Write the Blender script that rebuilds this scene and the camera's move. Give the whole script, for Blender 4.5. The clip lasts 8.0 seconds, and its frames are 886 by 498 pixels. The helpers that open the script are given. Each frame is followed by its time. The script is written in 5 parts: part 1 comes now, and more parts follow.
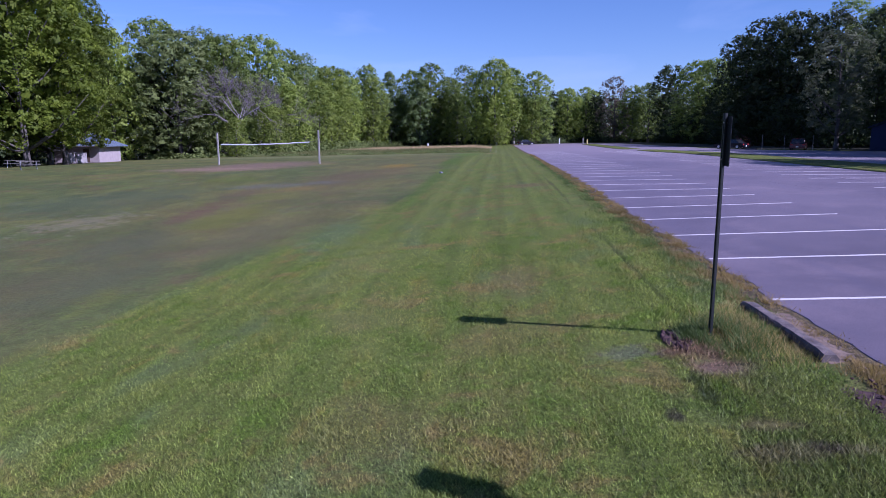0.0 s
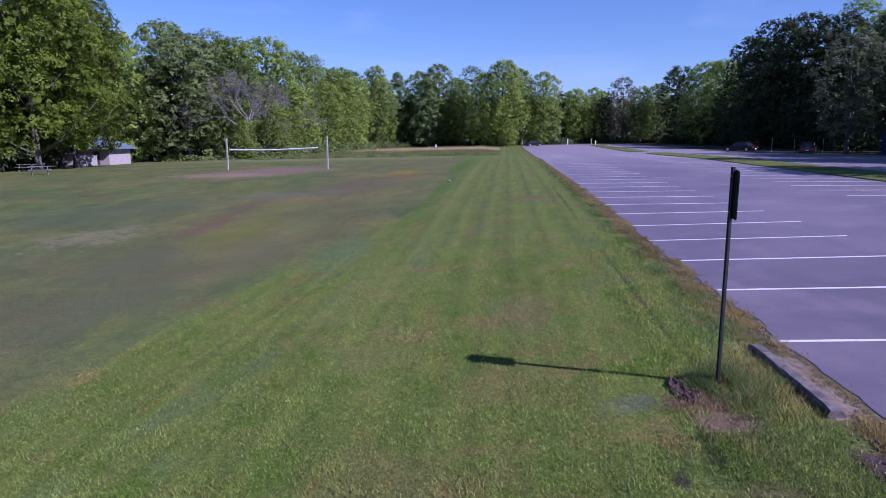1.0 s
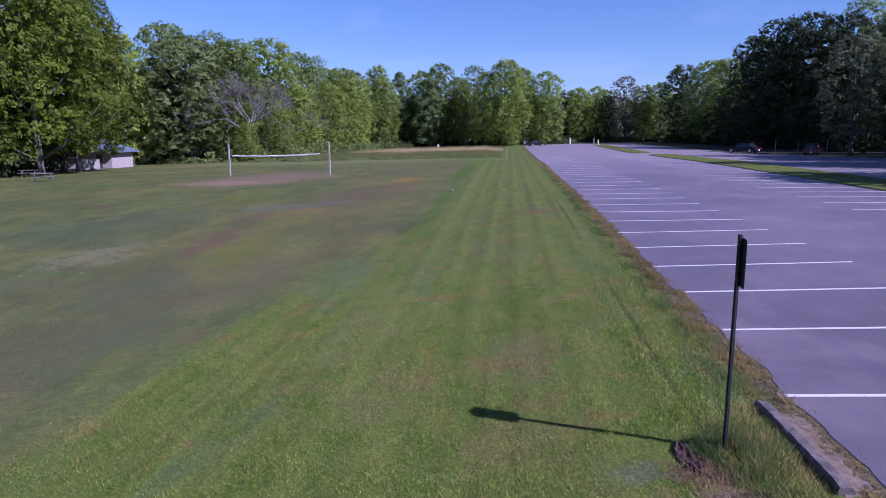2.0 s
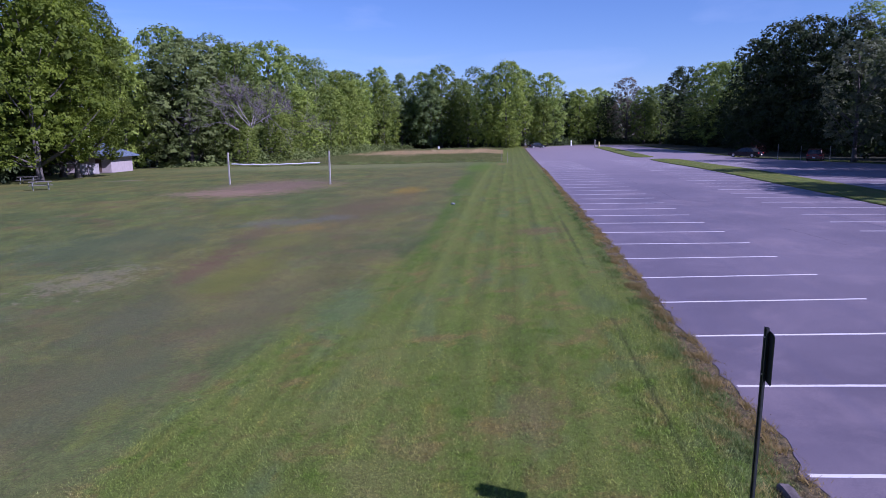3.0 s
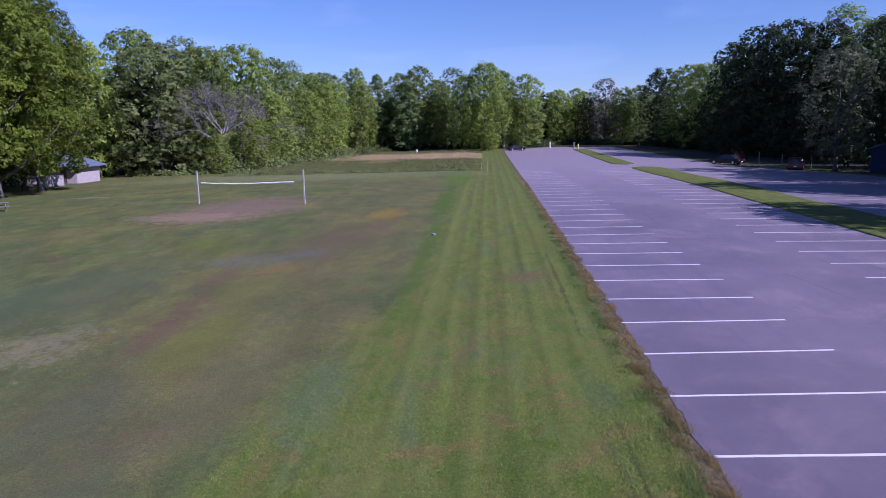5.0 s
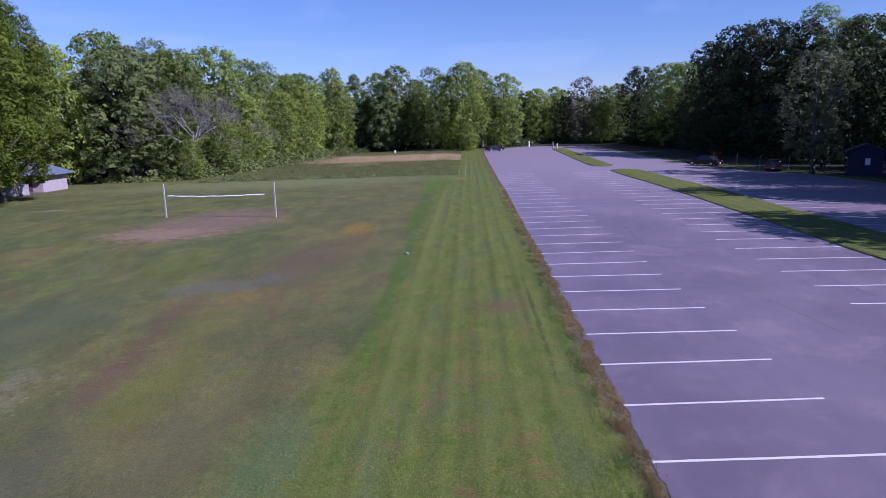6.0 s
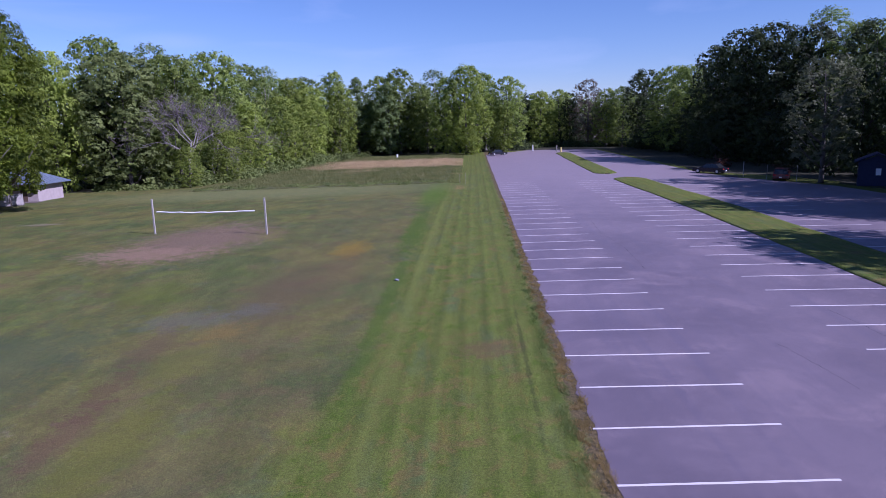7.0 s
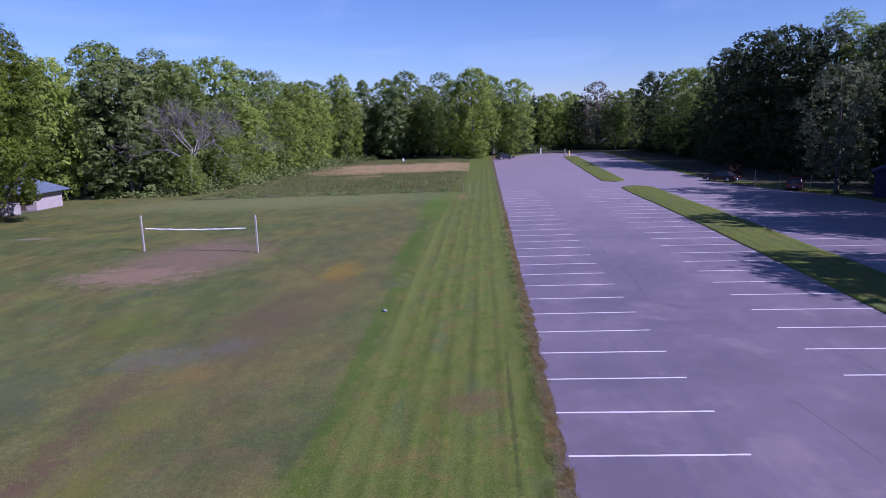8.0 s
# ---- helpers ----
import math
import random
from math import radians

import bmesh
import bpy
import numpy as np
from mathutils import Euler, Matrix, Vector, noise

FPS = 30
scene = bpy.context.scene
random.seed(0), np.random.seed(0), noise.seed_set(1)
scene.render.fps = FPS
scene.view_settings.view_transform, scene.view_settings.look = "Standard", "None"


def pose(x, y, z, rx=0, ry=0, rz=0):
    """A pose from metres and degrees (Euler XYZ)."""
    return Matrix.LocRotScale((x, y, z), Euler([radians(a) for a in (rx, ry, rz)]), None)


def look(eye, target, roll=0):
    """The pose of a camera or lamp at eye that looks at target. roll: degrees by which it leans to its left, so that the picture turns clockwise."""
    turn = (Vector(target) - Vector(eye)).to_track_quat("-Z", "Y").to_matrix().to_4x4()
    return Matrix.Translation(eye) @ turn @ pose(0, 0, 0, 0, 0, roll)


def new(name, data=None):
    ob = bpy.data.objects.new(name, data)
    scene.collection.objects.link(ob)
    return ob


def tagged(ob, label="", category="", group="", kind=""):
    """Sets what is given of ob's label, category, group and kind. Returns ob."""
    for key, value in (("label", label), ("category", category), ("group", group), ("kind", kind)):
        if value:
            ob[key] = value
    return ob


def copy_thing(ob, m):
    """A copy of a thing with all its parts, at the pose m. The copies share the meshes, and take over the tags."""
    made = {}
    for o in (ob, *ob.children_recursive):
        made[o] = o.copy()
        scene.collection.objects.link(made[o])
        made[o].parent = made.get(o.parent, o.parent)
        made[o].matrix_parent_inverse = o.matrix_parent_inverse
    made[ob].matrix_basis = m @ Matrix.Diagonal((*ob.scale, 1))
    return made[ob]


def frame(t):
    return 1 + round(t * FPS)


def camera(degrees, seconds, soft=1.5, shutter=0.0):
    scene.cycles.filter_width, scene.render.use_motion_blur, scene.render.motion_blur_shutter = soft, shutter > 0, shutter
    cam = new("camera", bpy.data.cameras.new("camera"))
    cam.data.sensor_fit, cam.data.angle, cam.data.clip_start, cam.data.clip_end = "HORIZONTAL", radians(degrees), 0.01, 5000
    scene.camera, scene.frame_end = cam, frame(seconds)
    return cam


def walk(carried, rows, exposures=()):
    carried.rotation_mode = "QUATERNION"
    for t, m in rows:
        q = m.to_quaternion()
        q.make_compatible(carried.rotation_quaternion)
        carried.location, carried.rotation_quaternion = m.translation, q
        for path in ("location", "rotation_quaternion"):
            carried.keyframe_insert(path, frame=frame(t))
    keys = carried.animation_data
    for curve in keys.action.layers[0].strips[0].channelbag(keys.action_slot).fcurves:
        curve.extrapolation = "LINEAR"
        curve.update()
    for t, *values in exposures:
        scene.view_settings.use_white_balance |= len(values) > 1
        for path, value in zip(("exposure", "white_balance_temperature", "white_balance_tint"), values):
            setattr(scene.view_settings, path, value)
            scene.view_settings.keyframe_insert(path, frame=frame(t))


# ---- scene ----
cam = camera(67.8, 8.0, soft=0.9)
PATH = [
    (0, (-0.188, -1.852, 2.08), (-0.358, 0.112, 1.743), -0.6),
    (0.5, (-0.193, -1.835, 2.379), (-0.375, 0.128, 2.041), -0.6),
    (1, (-0.201, -1.835, 2.660), (-0.394, 0.126, 2.320), -0.6),
    (1.5, (-0.207, -1.782, 3.001), (-0.407, 0.178, 2.656), -0.8),
    (3, (-0.32, -1.012, 4.25), (-0.522, 0.946, 3.898), -0.8),
    (3.5, (-0.451, -0.634, 4.658), (-0.64, 1.325, 4.301), -0.7),
    (4, (-0.504, -0.112, 5.092), (-0.696, 1.846, 4.732), -0.8),
    (4.5, (-0.593, 0.479, 5.554), (-0.799, 2.435, 5.19), -1.0),
    (4.8, (-0.635, 0.950, 5.840), (-0.816, 2.907, 5.473), -1.1),
    (5, (-0.600, 1.295, 6.020), (-0.738, 3.257, 5.655), -1.0),
    (5.2, (-0.560, 1.601, 6.213), (-0.658, 3.565, 5.845), -1.1),
    (6.3, (-0.040, 3.423, 7.346), (-0.122, 5.385, 6.969), -1.5),
    (6.5, (0.108, 3.86, 7.559), (0.02, 5.823, 7.182), -1.6),
    (7, (0.473, 4.783, 8.109), (0.374, 6.744, 7.732), -1.6),
    (7.5, (0.944, 5.845, 8.651), (0.821, 7.805, 8.275), -1.6),
    (8, (1.395, 7.035, 9.205), (1.265, 8.995, 8.826), -1.7),
]
EXPOSURES = [(0, 0.53, 5080, 41), (8, 0.47, 5210, 42)]
walk(cam, [(t, look(eye, target, roll)) for t, eye, target, roll in PATH], EXPOSURES)

# ---- sky and sun ----
SUN_UP, SUN_WAY = 39.0, 117.0      # degrees: elevation, bearing clockwise from +y
world = bpy.data.worlds.new("sky")
scene.world = world
world.use_nodes = True
wn = world.node_tree
sky = wn.nodes.new("ShaderNodeTexSky")
sky.sky_type = "NISHITA"
sky.sun_disc = False
sky.sun_elevation, sky.sun_rotation = radians(SUN_UP), radians(SUN_WAY)
sky.air_density, sky.dust_density, sky.ozone_density = 1.0, 0.0, 6.0
wn.nodes["Background"].inputs["Strength"].default_value = 0.069
# faint cirrus, streaked along the wind
tc = wn.nodes.new("ShaderNodeTexCoord")
stretch = wn.nodes.new("ShaderNodeVectorMath")
stretch.operation = "MULTIPLY"
stretch.inputs[1].default_value = (1.6, 1.6, 9.0)
wisp = wn.nodes.new("ShaderNodeTexNoise")
wisp.inputs["Scale"].default_value, wisp.inputs["Detail"].default_value, wisp.inputs["Distortion"].default_value = 1.7, 6.0, 0.5
thin = wn.nodes.new("ShaderNodeMapRange")
for i, v in ((1, 0.52), (2, 0.78), (3, 0.0), (4, 0.22)):
    thin.inputs[i].default_value = v
veil = wn.nodes.new("ShaderNodeMix")
veil.data_type = "RGBA"
veil.inputs[7].default_value = (7.5, 8.2, 9.5, 1)
wn.links.new(tc.outputs["Generated"], stretch.inputs[0])
wn.links.new(stretch.outputs[0], wisp.inputs["Vector"])
wn.links.new(wisp.outputs["Fac"], thin.inputs[0])
near = wn.nodes.new("ShaderNodeVectorMath")
near.operation = "SUBTRACT"
near.inputs[1].default_value = (-0.402, 0.896, 0.117)
size = wn.nodes.new("ShaderNodeVectorMath")
size.operation = "MULTIPLY"
size.inputs[1].default_value = (11.0, 11.0, 60.0)
far = wn.nodes.new("ShaderNodeVectorMath")
far.operation = "LENGTH"
puff = wn.nodes.new("ShaderNodeMapRange")
puff.interpolation_type = "SMOOTHSTEP"
for i, v in ((1, 1.0), (2, 0.0), (3, 0.0), (4, 0.30)):
    puff.inputs[i].default_value = v
torn = wn.nodes.new("ShaderNodeMath")
torn.operation = "MULTIPLY"
both = wn.nodes.new("ShaderNodeMath")
both.operation = "MAXIMUM"
wn.links.new(tc.outputs["Generated"], near.inputs[0])
wn.links.new(near.outputs[0], size.inputs[0])
wn.links.new(size.outputs[0], far.inputs[0])
wn.links.new(far.outputs["Value"], puff.inputs[0])
wn.links.new(puff.outputs[0], torn.inputs[0])
wn.links.new(wisp.outputs["Fac"], torn.inputs[1])
wn.links.new(torn.outputs[0], both.inputs[0])
wn.links.new(thin.outputs[0], both.inputs[1])
wn.links.new(both.outputs[0], veil.inputs[0])
wn.links.new(sky.outputs[0], veil.inputs[6])
wn.links.new(veil.outputs[2], wn.nodes["Background"].inputs["Color"])
sun = new("sun", bpy.data.lights.new("sun", "SUN"))
sun.data.energy, sun.data.angle, sun.data.color = 5.0, radians(0.6), (1.0, 0.95, 0.88)
sd = Vector((math.sin(radians(SUN_WAY)) * math.cos(radians(SUN_UP)), math.cos(radians(SUN_WAY)) * math.cos(radians(SUN_UP)), math.sin(radians(SUN_UP))))
sun.matrix_world = look(sd * 60, (0, 0, 0))


# ---- material helpers ----
class Nodes:
    """A short hand for node trees."""

    def __init__(self, name):
        self.mat = bpy.data.materials.new(name)
        self.mat.use_nodes = True
        self.tree = self.mat.node_tree
        self.bsdf = self.tree.nodes["Principled BSDF"]
        self.out = self.tree.nodes["Material Output"]
        self.geo = self.tree.nodes.new("ShaderNodeNewGeometry")
        self.pos = self.geo.outputs["Position"]

    def put(self, sock, v):
        if v is None:
            return
        if isinstance(v, bpy.types.NodeSocket):
            self.tree.links.new(v, sock)
        elif isinstance(v, (tuple, list)) and sock.type == "RGBA":
            sock.default_value = (*v[:3], 1.0)
        else:
            sock.default_value = v

    def math(self, op, a, b=None, c=None, clamp=False):
        n = self.tree.nodes.new("ShaderNodeMath")
        n.operation, n.use_clamp = op, clamp
        for i, v in enumerate((a, b, c)):
            self.put(n.inputs[i], v)
        return n.outputs[0]

    def vmath(self, op, a, b=None):
        n = self.tree.nodes.new("ShaderNodeVectorMath")
        n.operation = op
        self.put(n.inputs[0], a)
        self.put(n.inputs[1], b)
        return n.outputs["Value" if op == "LENGTH" else "Vector"]

    def noise(self, scale, detail=3.0, rough=0.55, vec=None, distort=0.0):
        n = self.tree.nodes.new("ShaderNodeTexNoise")
        self.put(n.inputs["Vector"], self.pos if vec is None else vec)
        n.inputs["Scale"].default_value, n.inputs["Detail"].default_value = scale, detail
        n.inputs["Roughness"].default_value, n.inputs["Distortion"].default_value = rough, distort
        return n.outputs["Fac"]

    def ramp(self, v, a, b, lo=0.0, hi=1.0):
        n = self.tree.nodes.new("ShaderNodeMapRange")
        n.interpolation_type = "SMOOTHSTEP"
        for i, x in enumerate((v, a, b, lo, hi)):
            self.put(n.inputs[i], x)
        return n.outputs[0]

    def mix(self, f, a, b, blend="MIX"):
        n = self.tree.nodes.new("ShaderNodeMix")
        n.data_type, n.blend_type = "RGBA", blend
        self.put(n.inputs[0], f)
        self.put(n.inputs[6], a)
        self.put(n.inputs[7], b)
        return n.outputs[2]

    def scale(self, col, v):
        n = self.tree.nodes.new("ShaderNodeVectorMath")
        n.operation = "SCALE"
        self.put(n.inputs[0], col)
        self.put(n.inputs["Scale"], v)
        return n.outputs["Vector"]

    def split(self, v):
        n = self.tree.nodes.new("ShaderNodeSeparateXYZ")
        self.put(n.inputs[0], v)
        return n.outputs

    def random(self):
        return self.tree.nodes.new("ShaderNodeObjectInfo").outputs["Random"]

    def island(self):
        return self.geo.outputs["Random Per Island"]

    def finish(self, color, rough=0.8, metal=0.0, bump=None, strength=0.4, distance=0.02, spec=0.3):
        self.put(self.bsdf.inputs["Base Color"], color)
        self.put(self.bsdf.inputs["Roughness"], rough)
        self.put(self.bsdf.inputs["Metallic"], metal)
        self.put(self.bsdf.inputs["Specular IOR Level"], spec)
        if bump is not None:
            b = self.tree.nodes.new("ShaderNodeBump")
            b.inputs["Strength"].default_value, b.inputs["Distance"].default_value = strength, distance
            self.put(b.inputs["Height"], bump)
            self.tree.links.new(b.outputs[0], self.bsdf.inputs["Normal"])
        return self.mat


# patches of the field: centre, half sizes, colour, how strong, raggedness
PATCHES = [
    ((-20.5, 54.0), (5.6, 9.0), (0.24, 0.165, 0.115), 0.85, 0.45),
    ((-22.5, 48.5), (4.6, 2.6), (0.33, 0.22, 0.145), 0.75, 0.8),
    ((-7.8, 48.0), (1.3, 3.2), (0.28, 0.19, 0.03), 0.75, 0.8),
    ((-4.3, 84.0), (1.9, 17.0), (0.102, 0.172, 0.016), 0.85, 0.35),
    ((-4.2, 56.0), (0.95, 11.0), (0.08, 0.14, 0.014), 0.85, 0.6),
    ((-3.8, 34.9), (0.45, 12.96), (0.085, 0.145, 0.016), 0.7, 0.7),
    ((-2.7, 48.0), (0.42, 34.0), (0.18, 0.205, 0.046), 0.5, 0.3),
    ((-1.5, 91.5), (0.8, 3.2), (0.3, 0.18, 0.07), 0.55, 0.6),
    ((0.0, 93.6), (4.0, 0.3), (0.17, 0.15, 0.08), 0.45, 0.1),
    ((-28.0, 93.0), (28.0, 10.0), (0.225, 0.24, 0.092), 0.65, 0.25),
    ((-9.5, 37.1), (2.01, 7.02), (0.155, 0.11, 0.058), 0.6, 0.6),
    ((-7.5, 41.7), (1.29, 5.95), (0.16, 0.118, 0.056), 0.55, 0.6),
    ((-12.7, 33.3), (2.35, 1.63), (0.165, 0.168, 0.125), 0.5, 0.9),
    ((-10.1, 34.5), (1.31, 1.21), (0.16, 0.165, 0.13), 0.45, 0.8),
    ((-10.4, 31.4), (1.22, 1.33), (0.26, 0.18, 0.05), 0.55, 1.1),
    ((-12.3, 26.0), (0.60, 2.7), (0.140, 0.084, 0.050), 0.60, 1.7),
    ((-12.9, 29.7), (0.93, 2.27), (0.15, 0.098, 0.062), 0.5, 0.9),
    ((-16.7, 37.9), (2.23, 2.63), (0.13, 0.16, 0.026), 0.6, 0.7),
    ((-14.0, 42.4), (2.59, 1.8), (0.105, 0.138, 0.032), 0.5, 0.8),
    ((-10.8, 28.2), (1.34, 2.06), (0.165, 0.168, 0.036), 0.5, 0.8),
    ((-15.6, 21.2), (1.57, 2.02), (0.3, 0.25, 0.15), 0.5, 2.3),
    ((-18.3, 27.9), (4.18, 6.26), (0.095, 0.118, 0.058), 0.6, 0.6),
    ((-10.1, 21.7), (1.16, 4.21), (0.165, 0.172, 0.03), 0.6, 0.7),
    ((-12.0, 22.3), (0.63, 2.53), (0.165, 0.098, 0.06), 0.6, 0.8),
    ((-7.9, 17.6), (1.35, 3.82), (0.144, 0.128, 0.062), 0.45, 0.8),
    ((-11.1, 16.6), (1.48, 2.73), (0.11, 0.112, 0.06), 0.6, 0.7),
    ((-9.4, 12.7), (1.72, 2.98), (0.122, 0.120, 0.058), 0.40, 0.7),
    ((-10.5, 9.8), (2.09, 3.9), (0.128, 0.124, 0.050), 0.50, 0.6),
    ((-8.9, 11.2), (0.69, 2.76), (0.125, 0.138, 0.060), 0.50, 0.8),
    ((-10.8, 7.2), (1.12, 1.68), (0.122, 0.118, 0.080), 0.35, 0.8),
    ((-5.0, 17.0), (0.87, 3.26), (0.13, 0.178, 0.08), 0.5, 0.7),
    ((-3.2, 12.3), (0.96, 3.63), (0.185, 0.2, 0.052), 0.45, 0.8),
    ((0.9, 28.0), (1.21, 1.01), (0.19, 0.12, 0.06), 0.6, 1.1),
    ((0.1, 9.6), (0.55, 1.42), (0.2, 0.15, 0.06), 0.5, 1.1),
    ((1.9, 5.2), (0.46, 0.41), (0.17, 0.1, 0.065), 0.85, 0.9),
    ((2.12, 11.0), (0.07, 5.4), (0.050, 0.066, 0.020), 0.5, 0.9),
    ((2.15, 27.0), (0.09, 7.0), (0.06, 0.07, 0.02), 0.6, 0.8),
    ((2.0, 4.66), (0.36, 0.30), (0.21, 0.135, 0.095), 0.9, 0.5),
    ((2.0, 3.3), (0.43, 0.16), (0.22, 0.13, 0.075), 0.55, 1.3),
    # dark patch painted for the lens's darker corner at the start
    ((2.5, 2.7), (1.3, 2.2), (0.062, 0.082, 0.02), 0.55, 0.9),
    ((1.7, 4.1), (0.1, 0.57), (0.045, 0.062, 0.014), 0.8, 0.8),
    # furrow below the weed tuft, its shade painted as a dark streak
    ((2.35, 4.72), (0.45, 0.06), (0.05, 0.05, 0.018), 0.75, 0.7),
    ((2.0, 2.8), (0.51, 0.12), (0.16, 0.125, 0.07), 0.5, 1.4),
    ((1.2, 5.2), (0.31, 0.23), (0.165, 0.155, 0.12), 0.5, 1.2),
    ((-0.2, 5.9), (0.88, 0.77), (0.205, 0.165, 0.055), 0.45, 1.2),
    ((-2.3, 7.7), (0.83, 1.19), (0.19, 0.185, 0.055), 0.5, 1.1),
    ((-1.3, 3.7), (1.14, 0.69), (0.2, 0.15, 0.06), 0.35, 1.2),
    ((1.3, 3.5), (0.09, 0.12), (0.05, 0.04, 0.03), 0.8, 0.9),
    ((-41.0, 65.5), (2.2, 0.7), (0.30, 0.26, 0.18), 0.6, 0.8),
    ((2.2, 2.85), (0.1, 0.12), (0.05, 0.04, 0.03), 0.7, 1.0),
]


def lawn_color(n):
    """The colour of the mown grass, by where it grows."""
    x, y, _ = n.split(n.pos)
    big, mid, fine = n.noise(0.12, 3), n.noise(1.3, 5, 0.65), n.noise(38, 2, 0.7)
    along = n.vmath("MULTIPLY", n.pos, (1.0, 0.28, 1.0))
    tiny, speck = n.noise(9, 3, 0.6), n.noise(75, 2, 0.8)
    rag = n.math("ADD", n.math("MULTIPLY", mid, 0.55), n.math("MULTIPLY", n.noise(4.0, 5, 0.75), 0.45))
    strip = n.mix(n.ramp(n.noise(1.5, 5, 0.65, vec=along), 0.3, 0.7), (0.116, 0.156, 0.025), (0.162, 0.190, 0.036))
    strip = n.mix(n.ramp(n.noise(0.7, 4, 0.6, vec=along), 0.5, 0.68, 0, 0.70), strip, (0.120, 0.160, 0.056))
    strip = n.mix(n.ramp(n.noise(2.2, 5, 0.65, vec=along, distort=0.6), 0.53, 0.72, 0, 0.70), strip, (0.215, 0.175, 0.036))
    strip = n.mix(n.ramp(n.noise(0.9, 5, 0.7, vec=n.vmath("ADD", n.pos, (11, 53, 0)), distort=0.4), 0.51, 0.66, 0, 0.75), strip, (0.205, 0.158, 0.050))
    strip = n.mix(n.ramp(n.noise(1.1, 5, 0.7, vec=n.vmath("ADD", n.pos, (71, 23, 0))), 0.52, 0.66, 0, 0.75), strip, (0.092, 0.150, 0.012))
    # stripes left by the mower
    wob = n.math("MULTIPLY", n.math("SUBTRACT", n.noise(0.15, 3), 0.5), 1.4)
    st = n.math("SINE", n.math("ADD", n.math("MULTIPLY", x, 6.4), wob))
    st2 = n.math("SINE", n.math("ADD", n.math("MULTIPLY", x, 13.1), n.math("MULTIPLY", wob, 1.7)))
    grain = n.noise(1.0, 4, 0.6, vec=n.vmath("MULTIPLY", n.pos, (3.0, 0.10, 1)))
    amt = n.math("ADD", n.math("MULTIPLY", st, n.ramp(y, 6.0, 26.0, 0.025, 0.085)), n.math("MULTIPLY", st2, 0.045))
    amt = n.math("ADD", amt, n.math("MULTIPLY", n.math("SUBTRACT", grain, 0.5), 0.45))
    strip = n.scale(strip, n.math("ADD", amt, 1.0))
    field = n.mix(n.ramp(big, 0.38, 0.62), (0.110, 0.140, 0.040), (0.176, 0.168, 0.046))
    field = n.mix(n.ramp(n.noise(0.45, 5, 0.65), 0.50, 0.68, 0, 0.65), field, (0.172, 0.122, 0.058))
    field = n.mix(n.ramp(n.noise(0.3, 4, 0.6, distort=0.8), 0.55, 0.7, 0, 0.6), field, (0.115, 0.138, 0.070))
    field = n.mix(n.ramp(n.noise(0.8, 4, 0.6), 0.53, 0.70, 0, 0.65), field, (0.160, 0.186, 0.030))
    field = n.mix(n.ramp(n.noise(0.5, 5, 0.6, distort=0.5), 0.52, 0.70, 0, 0.60), field, (0.205, 0.185, 0.050))
    field = n.mix(n.ramp(n.noise(0.35, 5, 0.6, vec=n.vmath("ADD", n.pos, (31, 7, 0))), 0.50, 0.68, 0, 0.65), field, (0.085, 0.118, 0.036))
    swath = n.noise(0.8, 4, 0.6, vec=n.vmath("MULTIPLY", n.pos, (1.0, 0.45, 1)))
    field = n.scale(field, n.ramp(swath, 0.32, 0.68, 0.84, 1.16))
    field = n.scale(field, n.ramp(n.noise(4.5, 4, 0.7), 0.3, 0.7, 0.86, 1.14))
    tuft = n.noise(6.5, 5, 0.75, vec=n.vmath("MULTIPLY", n.pos, (1.0, 0.6, 1)), distort=0.5)
    field = n.mix(n.ramp(tuft, 0.52, 0.66, 0, 0.50), field, (0.125, 0.172, 0.036))
    field = n.mix(n.ramp(tuft, 0.46, 0.36, 0, 0.45), field, (0.130, 0.090, 0.050))
    # brownish belt beside the mown strip
    edge = n.math("ADD", x, n.math("MULTIPLY", n.math("SUBTRACT", n.noise(0.5, 5, 0.65), 0.5), 2.0))
    edge = n.math("ADD", edge, n.ramp(y, 30.0, 7.0, -0.5, 2.9))
    belt = n.math("MULTIPLY", n.ramp(edge, -4.4, -5.8), n.ramp(edge, -17.0, -11.0))
    far = n.ramp(y, 95.0, 70.0)
    field = n.mix(n.math("MULTIPLY", n.math("MULTIPLY", belt, far), n.ramp(mid, 0.3, 0.7, 0.05, 0.45)), field, (0.165, 0.132, 0.062))
    col = n.mix(n.ramp(edge, -3.6, -4.6), strip, field)
    col = n.mix(n.math("MULTIPLY", n.ramp(tiny, 0.56, 0.75), 0.35), col, (0.20, 0.165, 0.07))
    for (cx, cy), (rx, ry), c, s, ragged in PATCHES:
        d = n.vmath("LENGTH", n.vmath("MULTIPLY", n.vmath("SUBTRACT", n.pos, (cx, cy, 0)), (1 / rx, 1 / ry, 0)))
        d = n.math("ADD", d, n.math("MULTIPLY", n.math("SUBTRACT", rag, 0.5), (0.35 + ragged) * 3.6))
        col = n.mix(n.ramp(d, 1.25, 0.35, 0.0, s), col, c)
    # dry verge beside the asphalt
    vx = n.math("ADD", x, n.math("MULTIPLY", n.math("SUBTRACT", n.noise(1.8, 5, 0.7), 0.5), 1.1))
    verge = n.math("MULTIPLY", n.ramp(vx, 2.85, 3.35), n.ramp(x, 4.6, 4.2))
    col = n.mix(n.math("MULTIPLY", verge, 0.85), col, n.mix(n.ramp(tiny, 0.3, 0.7), (0.072, 0.052, 0.036), (0.215, 0.148, 0.078)))
    tone = n.math("MULTIPLY", n.ramp(fine, 0.25, 0.75, 0.72, 1.28), n.ramp(speck, 0.3, 0.7, 0.80, 1.20))
